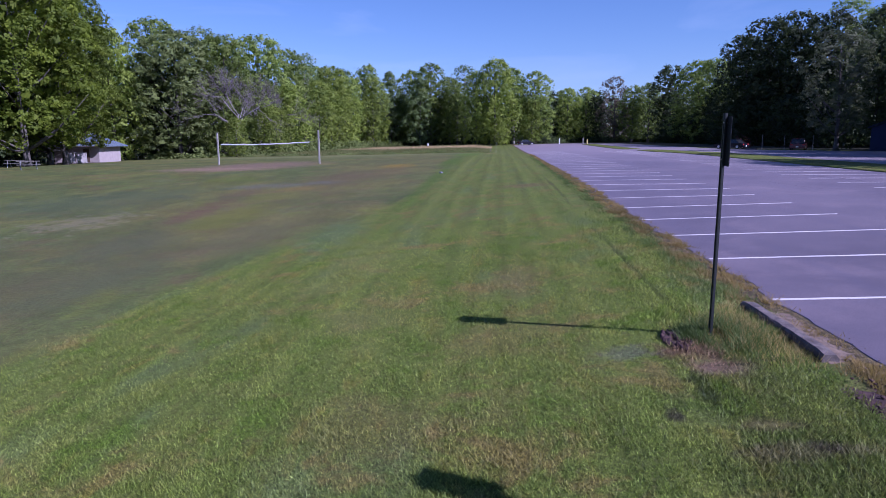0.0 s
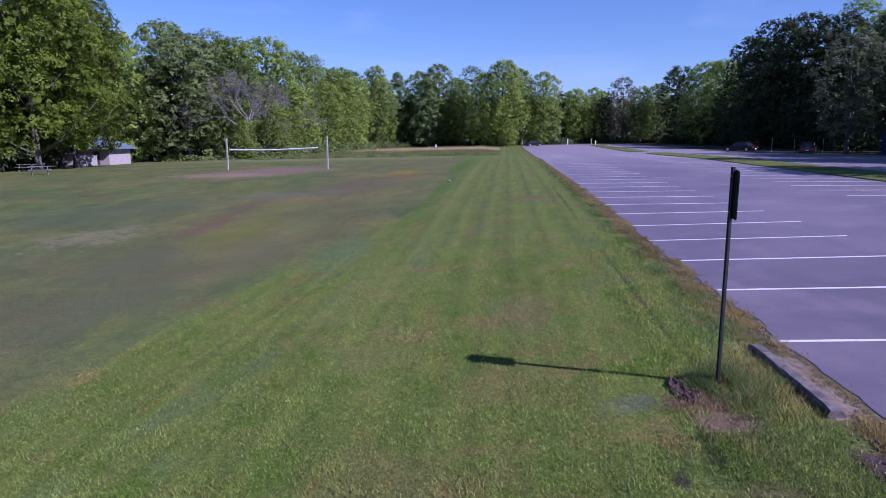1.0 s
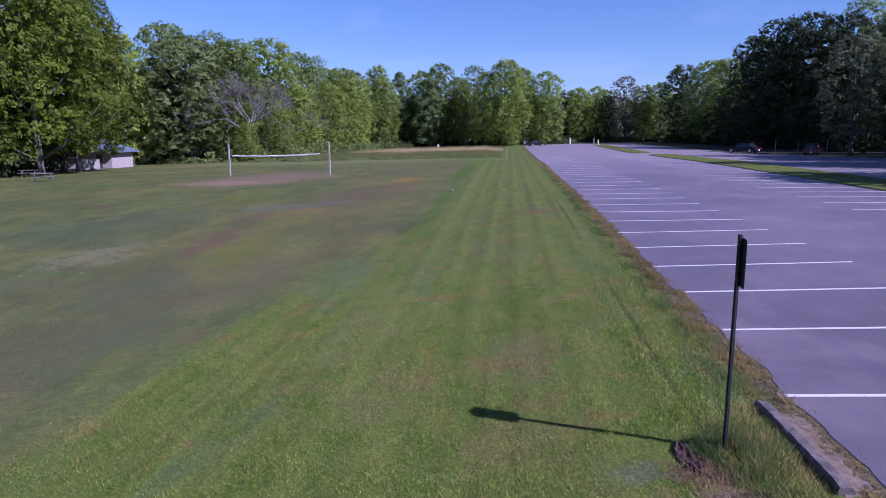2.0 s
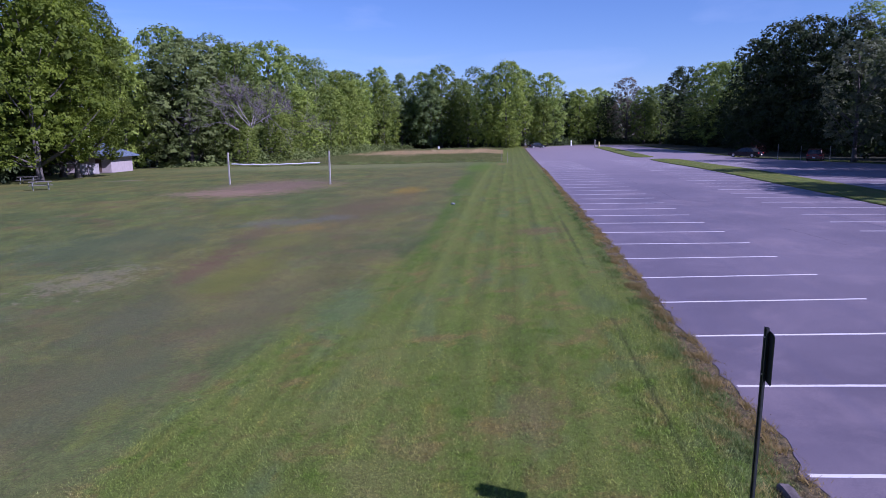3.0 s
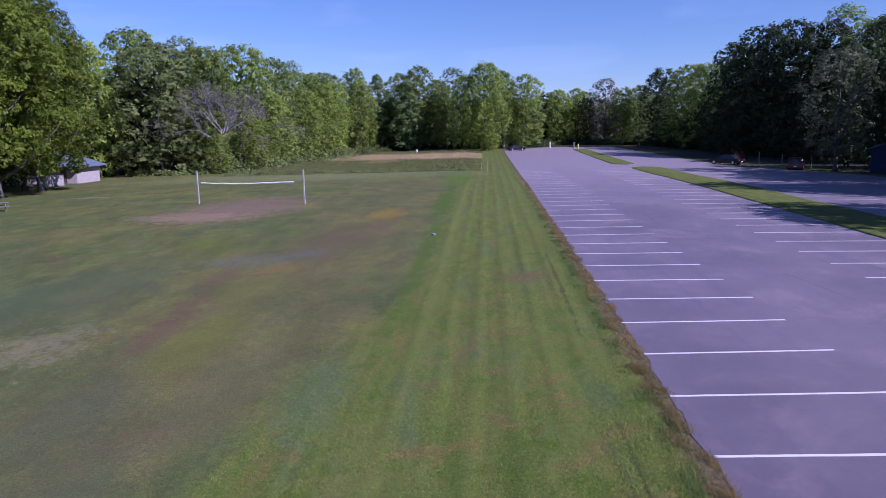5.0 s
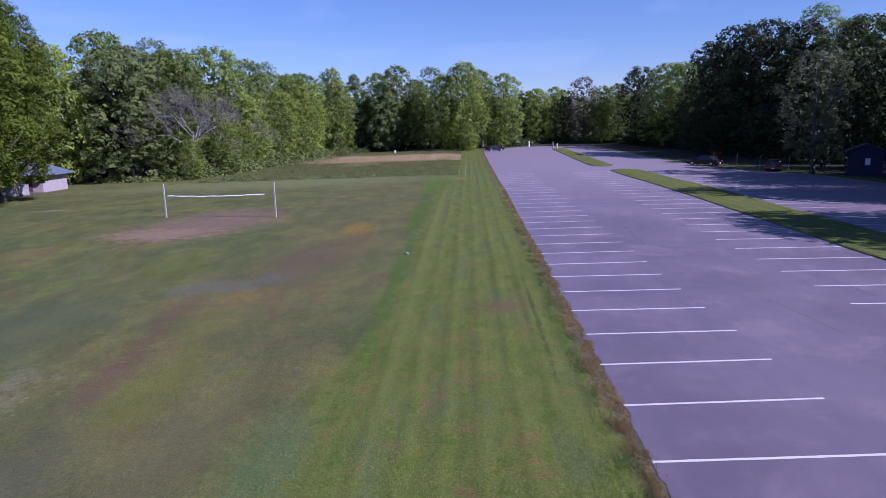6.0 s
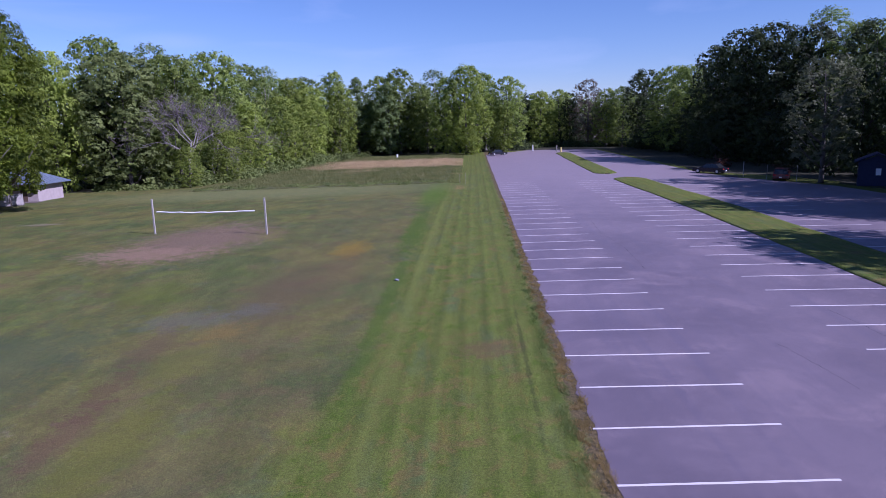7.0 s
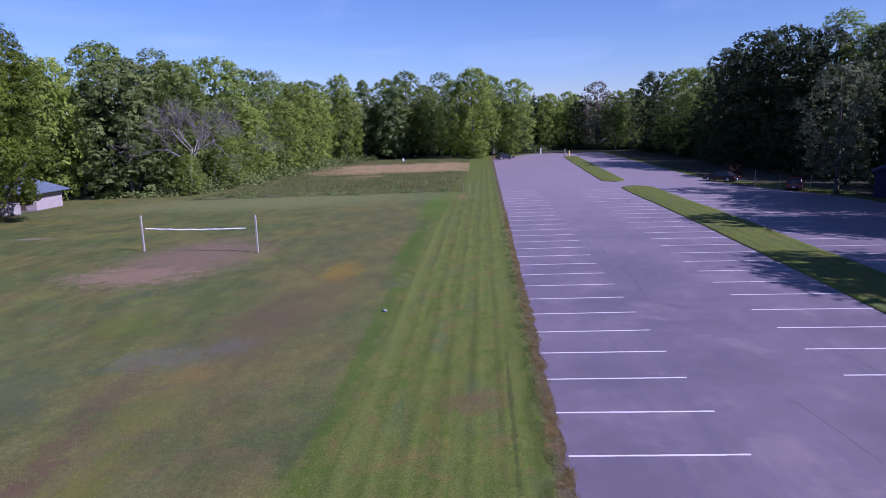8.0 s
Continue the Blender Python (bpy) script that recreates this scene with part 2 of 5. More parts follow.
    tone = n.math("MULTIPLY", tone, n.ramp(n.noise(16, 3, 0.7), 0.32, 0.68, 0.84, 1.16))
    # speckle painted for shade between blades, stronger in the strip than the field
    tone = n.math("ADD", n.math("MULTIPLY", n.math("SUBTRACT", tone, 1.0), n.ramp(edge, -5.0, -3.5, 0.95, 1.25)), 1.0)
    return n.scale(col, n.math("MULTIPLY", tone, n.ramp(y, 26.0, 8.0, 0.65, 0.68))), fine


n = Nodes("lawn")
c, fine = lawn_color(n)
LAWN = n.finish(c, 0.85, bump=n.math("ADD", fine, n.noise(7, 3)), strength=0.7, distance=0.03, spec=0.15)
n = Nodes("lawn_blades")
c, fine = lawn_color(n)
c = n.scale(c, n.ramp(n.island(), 0, 1, 1.25, 3.2))
n.finish(c, 0.55, spec=0.26)
t = n.tree.nodes.new("ShaderNodeBsdfTranslucent")
n.put(t.inputs["Color"], c)
m = n.tree.nodes.new("ShaderNodeMixShader")
m.inputs[0].default_value = 0.4
n.tree.links.new(n.bsdf.outputs[0], m.inputs[1])
n.tree.links.new(t.outputs[0], m.inputs[2])
n.tree.links.new(m.outputs[0], n.out.inputs["Surface"])
LAWN_BLADES = n.mat

n = Nodes("asphalt")
x, y, z = n.split(n.pos)
fine, mid, big = n.noise(55, 3, 0.7), n.noise(1.1, 5), n.noise(0.16, 3)
c = n.mix(n.ramp(big, 0.35, 0.65), (0.113, 0.090, 0.113), (0.146, 0.116, 0.141))
c = n.mix(n.ramp(mid, 0.45, 0.75, 0, 0.35), c, (0.184, 0.146, 0.172))
c = n.mix(n.ramp(n.noise(0.33, 5, 0.65, distort=0.6), 0.50, 0.68, 0, 0.7), c, (0.196, 0.152, 0.172))
c = n.mix(n.ramp(n.noise(0.5, 5, 0.65, distort=1.0), 0.60, 0.74, 0, 0.5), c, (0.088, 0.074, 0.102))
c = n.mix(n.ramp(n.noise(2.6, 5, 0.7), 0.58, 0.75, 0, 0.4), c, (0.095, 0.080, 0.112))
streak = n.noise(1.0, 3, 0.5, vec=n.vmath("MULTIPLY", n.pos, (1.6, 0.05, 1)))
c = n.mix(n.ramp(streak, 0.5, 0.75, 0, 0.4), c, (0.098, 0.083, 0.120))
# paler with distance: the sheen at a grazing view painted into the colour
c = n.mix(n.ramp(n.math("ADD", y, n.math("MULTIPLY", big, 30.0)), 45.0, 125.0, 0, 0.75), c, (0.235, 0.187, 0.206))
# near end darkened for the lens's fall-off towards the picture's corner
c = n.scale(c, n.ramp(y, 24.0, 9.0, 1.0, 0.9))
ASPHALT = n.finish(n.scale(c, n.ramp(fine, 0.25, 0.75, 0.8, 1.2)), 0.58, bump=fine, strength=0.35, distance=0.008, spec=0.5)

n = Nodes("line_paint")
w = n.ramp(n.noise(14, 4, 0.7), 0.60, 0.72)
PAINT = n.finish(n.mix(n.math("MULTIPLY", w, 0.7), (0.56, 0.52, 0.53), (0.18, 0.155, 0.175)), 0.7)

# litter is near black: the woods' shade is put into its colour
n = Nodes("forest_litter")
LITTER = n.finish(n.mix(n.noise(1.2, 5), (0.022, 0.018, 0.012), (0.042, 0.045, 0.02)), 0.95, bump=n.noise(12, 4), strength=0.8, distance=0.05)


def leaf_material(name, dark, light, through_amount=0.3):
    n = Nodes(name)
    r = n.math("ADD", n.math("MULTIPLY", n.island(), 0.18), n.math("MULTIPLY", n.noise(0.45, 3), 0.92))
    c = n.mix(n.ramp(r, 0.2, 0.9), dark, light)
    ob = n.random()
    c = n.scale(c, n.ramp(ob, 0, 1, 0.82, 1.2))
    n.finish(c, 0.6, spec=0.15)
    t = n.tree.nodes.new("ShaderNodeBsdfTranslucent")
    n.put(t.inputs["Color"], n.vmath("MULTIPLY", c, (1.65, 1.8, 1.2)))
    m = n.tree.nodes.new("ShaderNodeMixShader")
    m.inputs[0].default_value = through_amount
    n.tree.links.new(n.bsdf.outputs[0], m.inputs[1])
    n.tree.links.new(t.outputs[0], m.inputs[2])
    n.tree.links.new(m.outputs[0], n.out.inputs["Surface"])
    return n.mat


LEAF_FRESH = leaf_material("leaf_fresh", (0.034, 0.054, 0.007), (0.158, 0.196, 0.020), 0.34)
LEAF_BRIGHT = leaf_material("leaf_bright", (0.084, 0.122, 0.022), (0.270, 0.315, 0.060), 0.36)
LEAF_MID = leaf_material("leaf_mid", (0.070, 0.104, 0.024), (0.226, 0.274, 0.064), 0.34)
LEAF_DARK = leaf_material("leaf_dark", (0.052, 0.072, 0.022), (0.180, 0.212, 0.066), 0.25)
LEAF_PALE = leaf_material("leaf_pale", (0.050, 0.060, 0.036), (0.165, 0.176, 0.100), 0.26)
LEAF_COOL = leaf_material("leaf_cool", (0.066, 0.1, 0.038), (0.19, 0.24, 0.092), 0.36)
# leaf green darkened for shaded trees: their shade is put into the colour
LEAF_SHADED = leaf_material("leaf_shaded", (0.010, 0.016, 0.008), (0.068, 0.090, 0.034), 0.24)
LEAF_BROWN = leaf_material("leaf_brown", (0.085, 0.070, 0.045), (0.140, 0.110, 0.080), 0.15)
LEAF_RED = leaf_material("leaf_red", (0.06, 0.025, 0.022), (0.11, 0.05, 0.035), 0.2)
MEADOW = leaf_material("meadow_green", (0.095, 0.115, 0.036), (0.200, 0.195, 0.080), 0.35)
STRAW = leaf_material("meadow_straw", (0.37, 0.26, 0.145), (0.62, 0.455, 0.27), 0.3)
WEED = leaf_material("verge_weed", (0.145, 0.112, 0.046), (0.42, 0.295, 0.125), 0.35)


def plain(name, a, b, rough=0.7, scale=6.0, metal=0.0, bump=0.2, spec=0.3):
    n = Nodes(name)
    v = n.math("ADD", n.math("MULTIPLY", n.noise(scale, 4), 0.6), n.math("MULTIPLY", n.noise(scale * 9, 2), 0.4))
    return n.finish(n.mix(n.ramp(v, 0.3, 0.7), a, b), rough, metal, bump=v, strength=bump, distance=0.01, spec=spec)


BARK = plain("bark", (0.05, 0.042, 0.038), (0.13, 0.115, 0.105), 0.9, 5, bump=0.8)
PALE_BARK = plain("pale_bark", (0.20, 0.18, 0.17), (0.36, 0.33, 0.31), 0.9, 4, bump=0.5)
TWIG = plain("twig", (0.13, 0.105, 0.12), (0.22, 0.185, 0.20), 0.9, 3)
POST_STEEL = plain("post_steel", (0.014, 0.016, 0.018), (0.030, 0.033, 0.034), 0.55, 20, 0.2)
# near black: the shade on the plate's back is put into the colour
SIGN_BACK = plain("sign_back", (0.018, 0.019, 0.024), (0.035, 0.036, 0.042), 0.5, 12, 0.4)
SIGN_FACE = plain("sign_face", (0.04, 0.10, 0.36), (0.05, 0.12, 0.42), 0.4, 12)
BOLT = plain("bolt_zinc", (0.45, 0.45, 0.45), (0.6, 0.6, 0.6), 0.4, 20, 0.8)
CONCRETE = plain("concrete", (0.060, 0.048, 0.050), (0.165, 0.136, 0.128), 0.9, 9, bump=0.6)
GRAVEL = plain("gravel", (0.12, 0.09, 0.07), (0.25, 0.20, 0.17), 0.95, 30)
CRACK = plain("crack_tar", (0.04, 0.036, 0.045), (0.07, 0.062, 0.075), 0.9, 20)
SOIL = plain("soil", (0.028, 0.016, 0.018), (0.085, 0.046, 0.042), 0.95, 14, bump=0.8)
STONE = plain("stone", (0.12, 0.13, 0.16), (0.21, 0.22, 0.26), 0.85, 9, bump=0.6)
DRY_SOIL = plain("dry_soil", (0.085, 0.062, 0.050), (0.20, 0.145, 0.11), 0.95, 12, bump=0.8)
TUFT = leaf_material("tuft_green", (0.040, 0.070, 0.020), (0.150, 0.185, 0.055), 0.3)
POLE_WOOD = plain("pole_wood", (0.24, 0.225, 0.205), (0.36, 0.34, 0.31), 0.8, 6, bump=0.4)
NET_TAPE = plain("net_tape", (0.72, 0.71, 0.72), (0.85, 0.84, 0.85), 0.8, 8)
NET_CORD = plain("net_cord", (0.10, 0.10, 0.10), (0.16, 0.16, 0.16), 0.8, 8)
WALL_PAINT = plain("wall_paint", (0.30, 0.255, 0.255), (0.37, 0.315, 0.31), 0.85, 2)
ROOF_METAL = plain("roof_metal", (0.095, 0.12, 0.16), (0.13, 0.16, 0.21), 0.5, 2)
TRIM_BROWN = plain("trim_brown", (0.07, 0.045, 0.035), (0.11, 0.075, 0.06), 0.8, 8)
TABLE_WOOD = plain("table_wood", (0.10, 0.09, 0.08), (0.18, 0.165, 0.15), 0.85, 8)
TABLE_PIPE = plain("table_pipe", (0.25, 0.26, 0.27), (0.35, 0.35, 0.37), 0.45, 10, 0.6)
CABINET = plain("cabinet_paint", (0.32, 0.29, 0.29), (0.40, 0.37, 0.37), 0.6, 5)
CAR_DARK = plain("car_dark", (0.010, 0.012, 0.020), (0.014, 0.016, 0.026), 0.2, 4, 0.3, 0.0, 0.5)
CAR_RED = plain("car_red", (0.07, 0.008, 0.010), (0.09, 0.010, 0.012), 0.3, 4, 0.1, 0.0, 0.5)
CAR_GLASS = plain("car_glass", (0.012, 0.014, 0.016), (0.02, 0.022, 0.025), 0.08, 4, 0.0, 0.0, 0.6)
TYRE = plain("tyre", (0.02, 0.02, 0.02), (0.035, 0.035, 0.035), 0.9, 20)
RIM = plain("rim", (0.5, 0.5, 0.52), (0.62, 0.62, 0.64), 0.35, 8, 0.8)
LAMP_GLASS = plain("lamp_glass", (0.7, 0.7, 0.72), (0.8, 0.8, 0.82), 0.2, 8)
TAIL_GLASS = plain("tail_glass", (0.35, 0.02, 0.02), (0.45, 0.03, 0.03), 0.2, 8)
SHED_BLUE = plain("shed_blue", (0.018, 0.022, 0.06), (0.025, 0.03, 0.08), 0.7, 3)
WHITE = plain("white_paint", (0.72, 0.71, 0.72), (0.82, 0.81, 0.82), 0.7, 8)
YELLOW = plain("yellow_paint", (0.62, 0.50, 0.16), (0.72, 0.60, 0.22), 0.7, 8)


# ---- mesh helpers ----
def mesh_of(name, verts, faces, material):
    """A mesh from arrays: verts (n, 3) and faces of one size (m, k)."""
    verts, faces = np.asarray(verts, np.float32), np.asarray(faces, np.int32)
    me = bpy.data.meshes.new(name)
    m, k = faces.shape
    me.vertices.add(len(verts))
    me.vertices.foreach_set("co", verts.ravel())
    me.loops.add(m * k)
    me.loops.foreach_set("vertex_index", faces.ravel())
    me.polygons.add(m)
    me.polygons.foreach_set("loop_start", np.arange(0, m * k, k, dtype=np.int32))
    me.update(calc_edges=True)
    me.materials.append(material)
    return me


def mesh_from(name, bm, material, smooth=False):
    me = bpy.data.meshes.new(name)
    bm.normal_update()
    if smooth:
        for f in bm.faces:
            f.smooth = True
    bm.to_mesh(me)
    bm.free()
    me.materials.append(material)
    return me


def part(name, bm, material, parent, label="", smooth=False):
    ob = new(name, mesh_from(name, bm, material, smooth))
    ob.parent = parent
    return tagged(ob, label)


def box(sx, sy, sz, x=0, y=0, z=0, bevel=0.0, bm=None, m=None):
    """A box with its base centre at x, y, z."""
    bm = bm or bmesh.new()
    got = bmesh.ops.create_cube(bm, size=1.0, matrix=(m or Matrix()) @ Matrix.Translation((x, y, z + sz / 2)) @ Matrix.Diagonal((sx, sy, sz, 1)))
    if bevel:
        edges = list({e for v in got["verts"] for e in v.link_edges})
        bmesh.ops.bevel(bm, geom=edges, offset=bevel, segments=2, affect="EDGES")
    return bm


def tube(points, radii, sides=7, bm=None, cap=True):
    """A tapered tube along points."""
    bm = bm or bmesh.new()
    rings = []
    for i, p in enumerate(points):
        p = Vector(p)
        d = Vector(points[min(i + 1, len(points) - 1)]) - Vector(points[max(i - 1, 0)])
        a = d.orthogonal().normalized() if abs(d.normalized().z) < 0.9 else d.cross(Vector((0, 1, 0))).normalized()
        b = d.cross(a).normalized()
        rings.append([bm.verts.new(p + (a * math.cos(s) + b * math.sin(s)) * radii[i]) for s in (k * math.tau / sides for k in range(sides))])
    for r, q in zip(rings, rings[1:]):
        for k in range(sides):
            bm.faces.new((r[k], r[(k + 1) % sides], q[(k + 1) % sides], q[k]))
    if cap:
        bm.faces.new(rings[0][::-1])
        bm.faces.new(rings[-1])
    return bm


def prism(outline, width, axis_y=0.0, bm=None):
    """An outline in x and z, given a thickness along y."""
    bm = bm or bmesh.new()
    a = [bm.verts.new((x, axis_y - width / 2, z)) for x, z in outline]
    b = [bm.verts.new((x, axis_y + width / 2, z)) for x, z in outline]
    bm.faces.new(a)
    bm.faces.new(b[::-1])
    for i in range(len(a)):
        j = (i + 1) % len(a)
        bm.faces.new((a[j], a[i], b[i], b[j]))
    return bm


def empty(name, m, label, category, group="", kind=""):
    ob = new(name)
    ob.empty_display_size = 0.2
    ob.matrix_basis = m
    return tagged(ob, label, category, group, kind)


def sheet(name, left, right, z, material, label, category):
    """A flat sheet between two polylines of equal length."""
    bm = bmesh.new()
    cols = []
    for (x0, y0), (x1, y1) in zip(left, right):
        cross = [0.0] + [(q - x0) / (x1 - x0) for q in (5, 6.5, 8.6, 12, 16, 20, 24, 30) if x0 + 0.3 < q < x1 - 0.3] + [1.0]
        if len(cross) != 10:
            cross = [i / 9 for i in range(10)]
        spots = [(x0 + (x1 - x0) * f, y0 + (y1 - y0) * f) for f in cross]
        x, y = x0 + (x0 - x1) / abs(x1 - x0 or 1) * 0.05, y0
        skirt = [bm.verts.new((x, y, terrain(x, y) + z - 0.06))]
        cols.append(skirt + [bm.verts.new((x, y, terrain(x, y) + z)) for x, y in spots])
    for p, q in zip(cols, cols[1:]):
        for i in range(10):
            bm.faces.new((p[i], p[i + 1], q[i + 1], q[i]))
    ob = new(name, mesh_from(name, bm, material))
    return tagged(ob, label, category, kind="structure")


# ---- ground, lots, island ----
def ease(a, b, v):
    q = min(1.0, max(0.0, (v - a) / (b - a)))
    return q * q * (3 - 2 * q)


def terrain(x, y):
    """The height of the ground: a crossfall on the lot, a lawn that dips below it, a field that falls away."""
    z = (-0.16 + 0.11 * ease(17, 27, y)) * min(1.0, max(0.0, (8.6 - x) / 5.0))
    q = min(1.0, max(0.0, (2.4 - x) / 10.5))
    z -= 0.84 * q * (1.15 - 0.15 * q * q) * (1 - ease(9, 54, y)) * (1 - 0.45 * ease(18, 42, -x))
    if x < -5:
        z -= 0.012 * (-x - 5) * ease(5, 15, -x) + 0.014 * max(0.0, -x - 42)
    d = 34 * (1 - math.exp(-max(0.0, y - 66) / 34))
    z -= 0.012 * d * ease(0, 15, d)
    if x < 3.6:
        z -= 0.005 * d * ease(-3.6, 2, -x)
    return z


R = np.random.default_rng(7)
xs = [-1500, -700, -300, -200, -150, -120] + [-100 + 4 * i for i in range(16)] + [-36 + 1.5 * i for i in range(26)] + [3.6, 5, 6.5, 8.6, 12, 16, 20, 24, 30, 36, 45, 60, 100, 200, 400, 800, 1500]
ys = [-1500, -600, -200, -80, -40, -20] + [-10 + 1.5 * i for i in range(88)] + [126, 135, 145, 160, 180, 200, 230, 300, 500, 900, 1500]
verts = [(x, y, max(-2.2, terrain(x, y))) for y in ys for x in xs]
w = len(xs)
faces = [(j * w + i, j * w + i + 1, (j + 1) * w + i + 1, (j + 1) * w + i) for j in range(len(ys) - 1) for i in range(w - 1)]
ground = new("ground", mesh_of("ground", verts, faces, LAWN))
ground.data.shade_smooth()
tagged(ground, "mown grass field with dry brown patches and mower stripes", "lawn", kind="structure")


def wavy(x, y, amount, seed):
    return x + amount * (noise.noise(Vector((seed, y * 0.9, 0))) + 0.6 * noise.noise(Vector((seed, y * 3.1, 5)))) + 0.12 * noise.noise(Vector((seed, y * 0.12, 9)))


def lot_edge(y):
    return 3.55 if y < 176 else 3.55 + (y - 176) * 0.6


ys = [-60 + 0.25 * i for i in range(int(280 / 0.25))]
left = [(wavy(lot_edge(y), y, 0.15, 1.0) + 0.04 * noise.noise(Vector((1, y * 7, 3))), y) for y in ys]
right = [(wavy(34.2 + 7.0 * ease(48, 68, y) * (1 - ease(80, 98, y)) + 1.2 * ease(84, 92, y) * (1 - ease(94, 106, y)), y, 0.1, 2.0), y) for y in ys]
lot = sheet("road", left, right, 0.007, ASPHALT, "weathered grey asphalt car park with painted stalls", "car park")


def lawn_strip(name, label, x0, x1, y0, y1, z, skew=0.0, round_end=3.0):
    """A grass island with rounded ends and a low rim."""
    bm = bmesh.new()
    rows, k = [], 1.0
    count = int((y1 - y0) / k)
    for i in range(count + 1):
        y = y0 + (y1 - y0) * i / count
        inset = 0.0
        for d in (y - y0, y1 - y):
            if d < round_end:
                q = 1 - d / round_end
                inset = max(inset, (x1 - x0) / 2 * (1 - math.sqrt(max(0.0, 1 - q * q * 0.96))))
        g = terrain((x0 + x1) / 2, y)
        lean = skew * (y - y0) / (y1 - y0)
        xa, xb = wavy(x0 + inset + lean, y, 0.06, 3.0), wavy(x1 - inset + lean, y, 0.06, 4.0)
        rows.append([bm.verts.new(p) for p in ((xa, y, g), (xa + 0.05, y, g + z * 0.7), (xa + 0.3, y, g + z), (xb - 0.3, y, g + z), (xb - 0.05, y, g + z * 0.7), (xb, y, g))])
    for a, b in zip(rows, rows[1:]):
        for j in range(5):
            bm.faces.new((a[j], a[j + 1], b[j + 1], b[j]))
    ob = new(name, mesh_from(name, bm, LAWN, True))
    return tagged(ob, label, "grass island", kind="structure")


lawn_strip("grass_island", "long mown grass island between two car parks", 19.6, 24.0, -30, 99.5, 0.09)
lawn_strip("grass_island", "short mown grass island at the lot's far end", 18.9, 22.6, 106.5, 178, 0.09, 2.4)

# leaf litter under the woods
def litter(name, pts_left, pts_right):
    sheet(name, pts_left, pts_right, 0.03, LITTER, "leaf litter under the trees, darkened for their shade", "forest floor")


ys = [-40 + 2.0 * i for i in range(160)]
# widened to the lot's edge to darken the shaded ground there
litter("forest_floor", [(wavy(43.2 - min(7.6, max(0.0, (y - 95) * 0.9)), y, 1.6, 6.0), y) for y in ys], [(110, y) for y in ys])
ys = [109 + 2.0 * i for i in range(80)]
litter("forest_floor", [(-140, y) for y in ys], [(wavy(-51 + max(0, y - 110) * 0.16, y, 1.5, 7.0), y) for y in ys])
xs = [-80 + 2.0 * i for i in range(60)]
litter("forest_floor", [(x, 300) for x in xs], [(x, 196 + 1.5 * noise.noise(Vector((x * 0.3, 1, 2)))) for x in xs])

# ---- painted stall lines ----
def stall_lines():
    def line_mesh(length):
        bm = bmesh.new()
        k = int(length / 0.25)
        rows = []
        for i in range(k + 1):
            x = length * i / k
            a, b = -0.042 + R.normal(0, 0.005), 0.042 + R.normal(0, 0.005)
            rows.append([bm.verts.new((x, a, 0)), bm.verts.new((x, b, 0)), bm.verts.new((x, a, 0.004)), bm.verts.new((x, b, 0.004))])
        for p, q in zip(rows, rows[1:]):
            bm.faces.new((p[2], q[2], q[3], p[3]))
            bm.faces.new((p[0], q[0], q[2], p[2]))
            bm.faces.new((p[3], q[3], q[1], p[1]))
        return mesh_from("parking_line", bm, PAINT)
    meshes = [line_mesh(4.95), line_mesh(5.0), line_mesh(5.55)]
    rows = [(3.56, 7.68, 33, 0, "stalls beside the lawn"), (13.95, 13.4, 31, 2, "stalls beside the grass island"), (24.1, 15.0, 30, 1, "stalls behind the grass island")]
    for x0, y0, count, which, group in rows:
        for i in range(count):
            ob = new("parking_line", meshes[which])
            x, y = x0 + R.normal(0, 0.04), y0 + 2.74 * i + R.normal(0, 0.02)
            if which == 0:
                y = (7.2, 10.22, 13.05, 15.87)[i] if i < 4 else 18.70 + 2.745 * (i - 4) + R.normal(0, 0.02)
            z0, z1 = terrain(x, y), terrain(x + 4.95, y)
            ob.matrix_basis = pose(x, y, z0 + 0.0085, 0, -math.degrees(math.atan2(z1 - z0, 4.95)), R.normal(0, 0.15))
            tagged(ob, "worn white painted parking line on asphalt", "parking line", group)


stall_lines()


# ---- trees ----
def leaf_quads(centres, normals, sizes, rng, long=1.1):
    """Small leaf clumps: folded diamonds of two triangles each."""
    m = len(centres)
    nrm = normals / np.linalg.norm(normals, axis=1, keepdims=True)
    ref = rng.normal(size=(m, 3))
    u = np.cross(nrm, ref)
    u /= np.linalg.norm(u, axis=1, keepdims=True)
    v = np.cross(nrm, u)
    s = sizes[:, None]
    fold = nrm * s * rng.uniform(-0.25, 0.25, (m, 1))
    verts = np.stack([centres - u * s * long, centres - v * s * 0.75 + fold, centres + u * s * long, centres + v * s * 0.75 + fold], 1).reshape(-1, 3)
    faces = np.arange(m * 4).reshape(m, 4)
    return verts, faces


def crown_shape(kind, u):
    """Radius of the crown (0..1) at heights u (0 its foot, 1 its tip)."""
    if kind == "broad":
        return np.clip(1 - np.abs((u - 0.45) / 0.575) ** 2.8, 0.0, 1) ** 0.55
    if kind == "oval":
        return np.clip(1 - np.abs((u - 0.47) / 0.555) ** 2.6, 0.0, 1) ** 0.60
    if kind == "column":
        return np.clip(1 - np.abs((u - 0.30) / 0.71) ** 1.7, 0.0, 1) ** 0.75
    return np.clip(1 - np.abs((u - 0.25) / 0.76) ** 1.5, 0.0, 1) ** 0.8


def lumps(p, rng, scale, count=9):
    """A smooth random field over points, about -1..1."""
    v = np.zeros(len(p))
    for _ in range(count):
        k = rng.normal(size=3) * scale
        v += np.sin(p @ k + rng.uniform(0, math.tau))
    return v / math.sqrt(count / 2) * 0.7


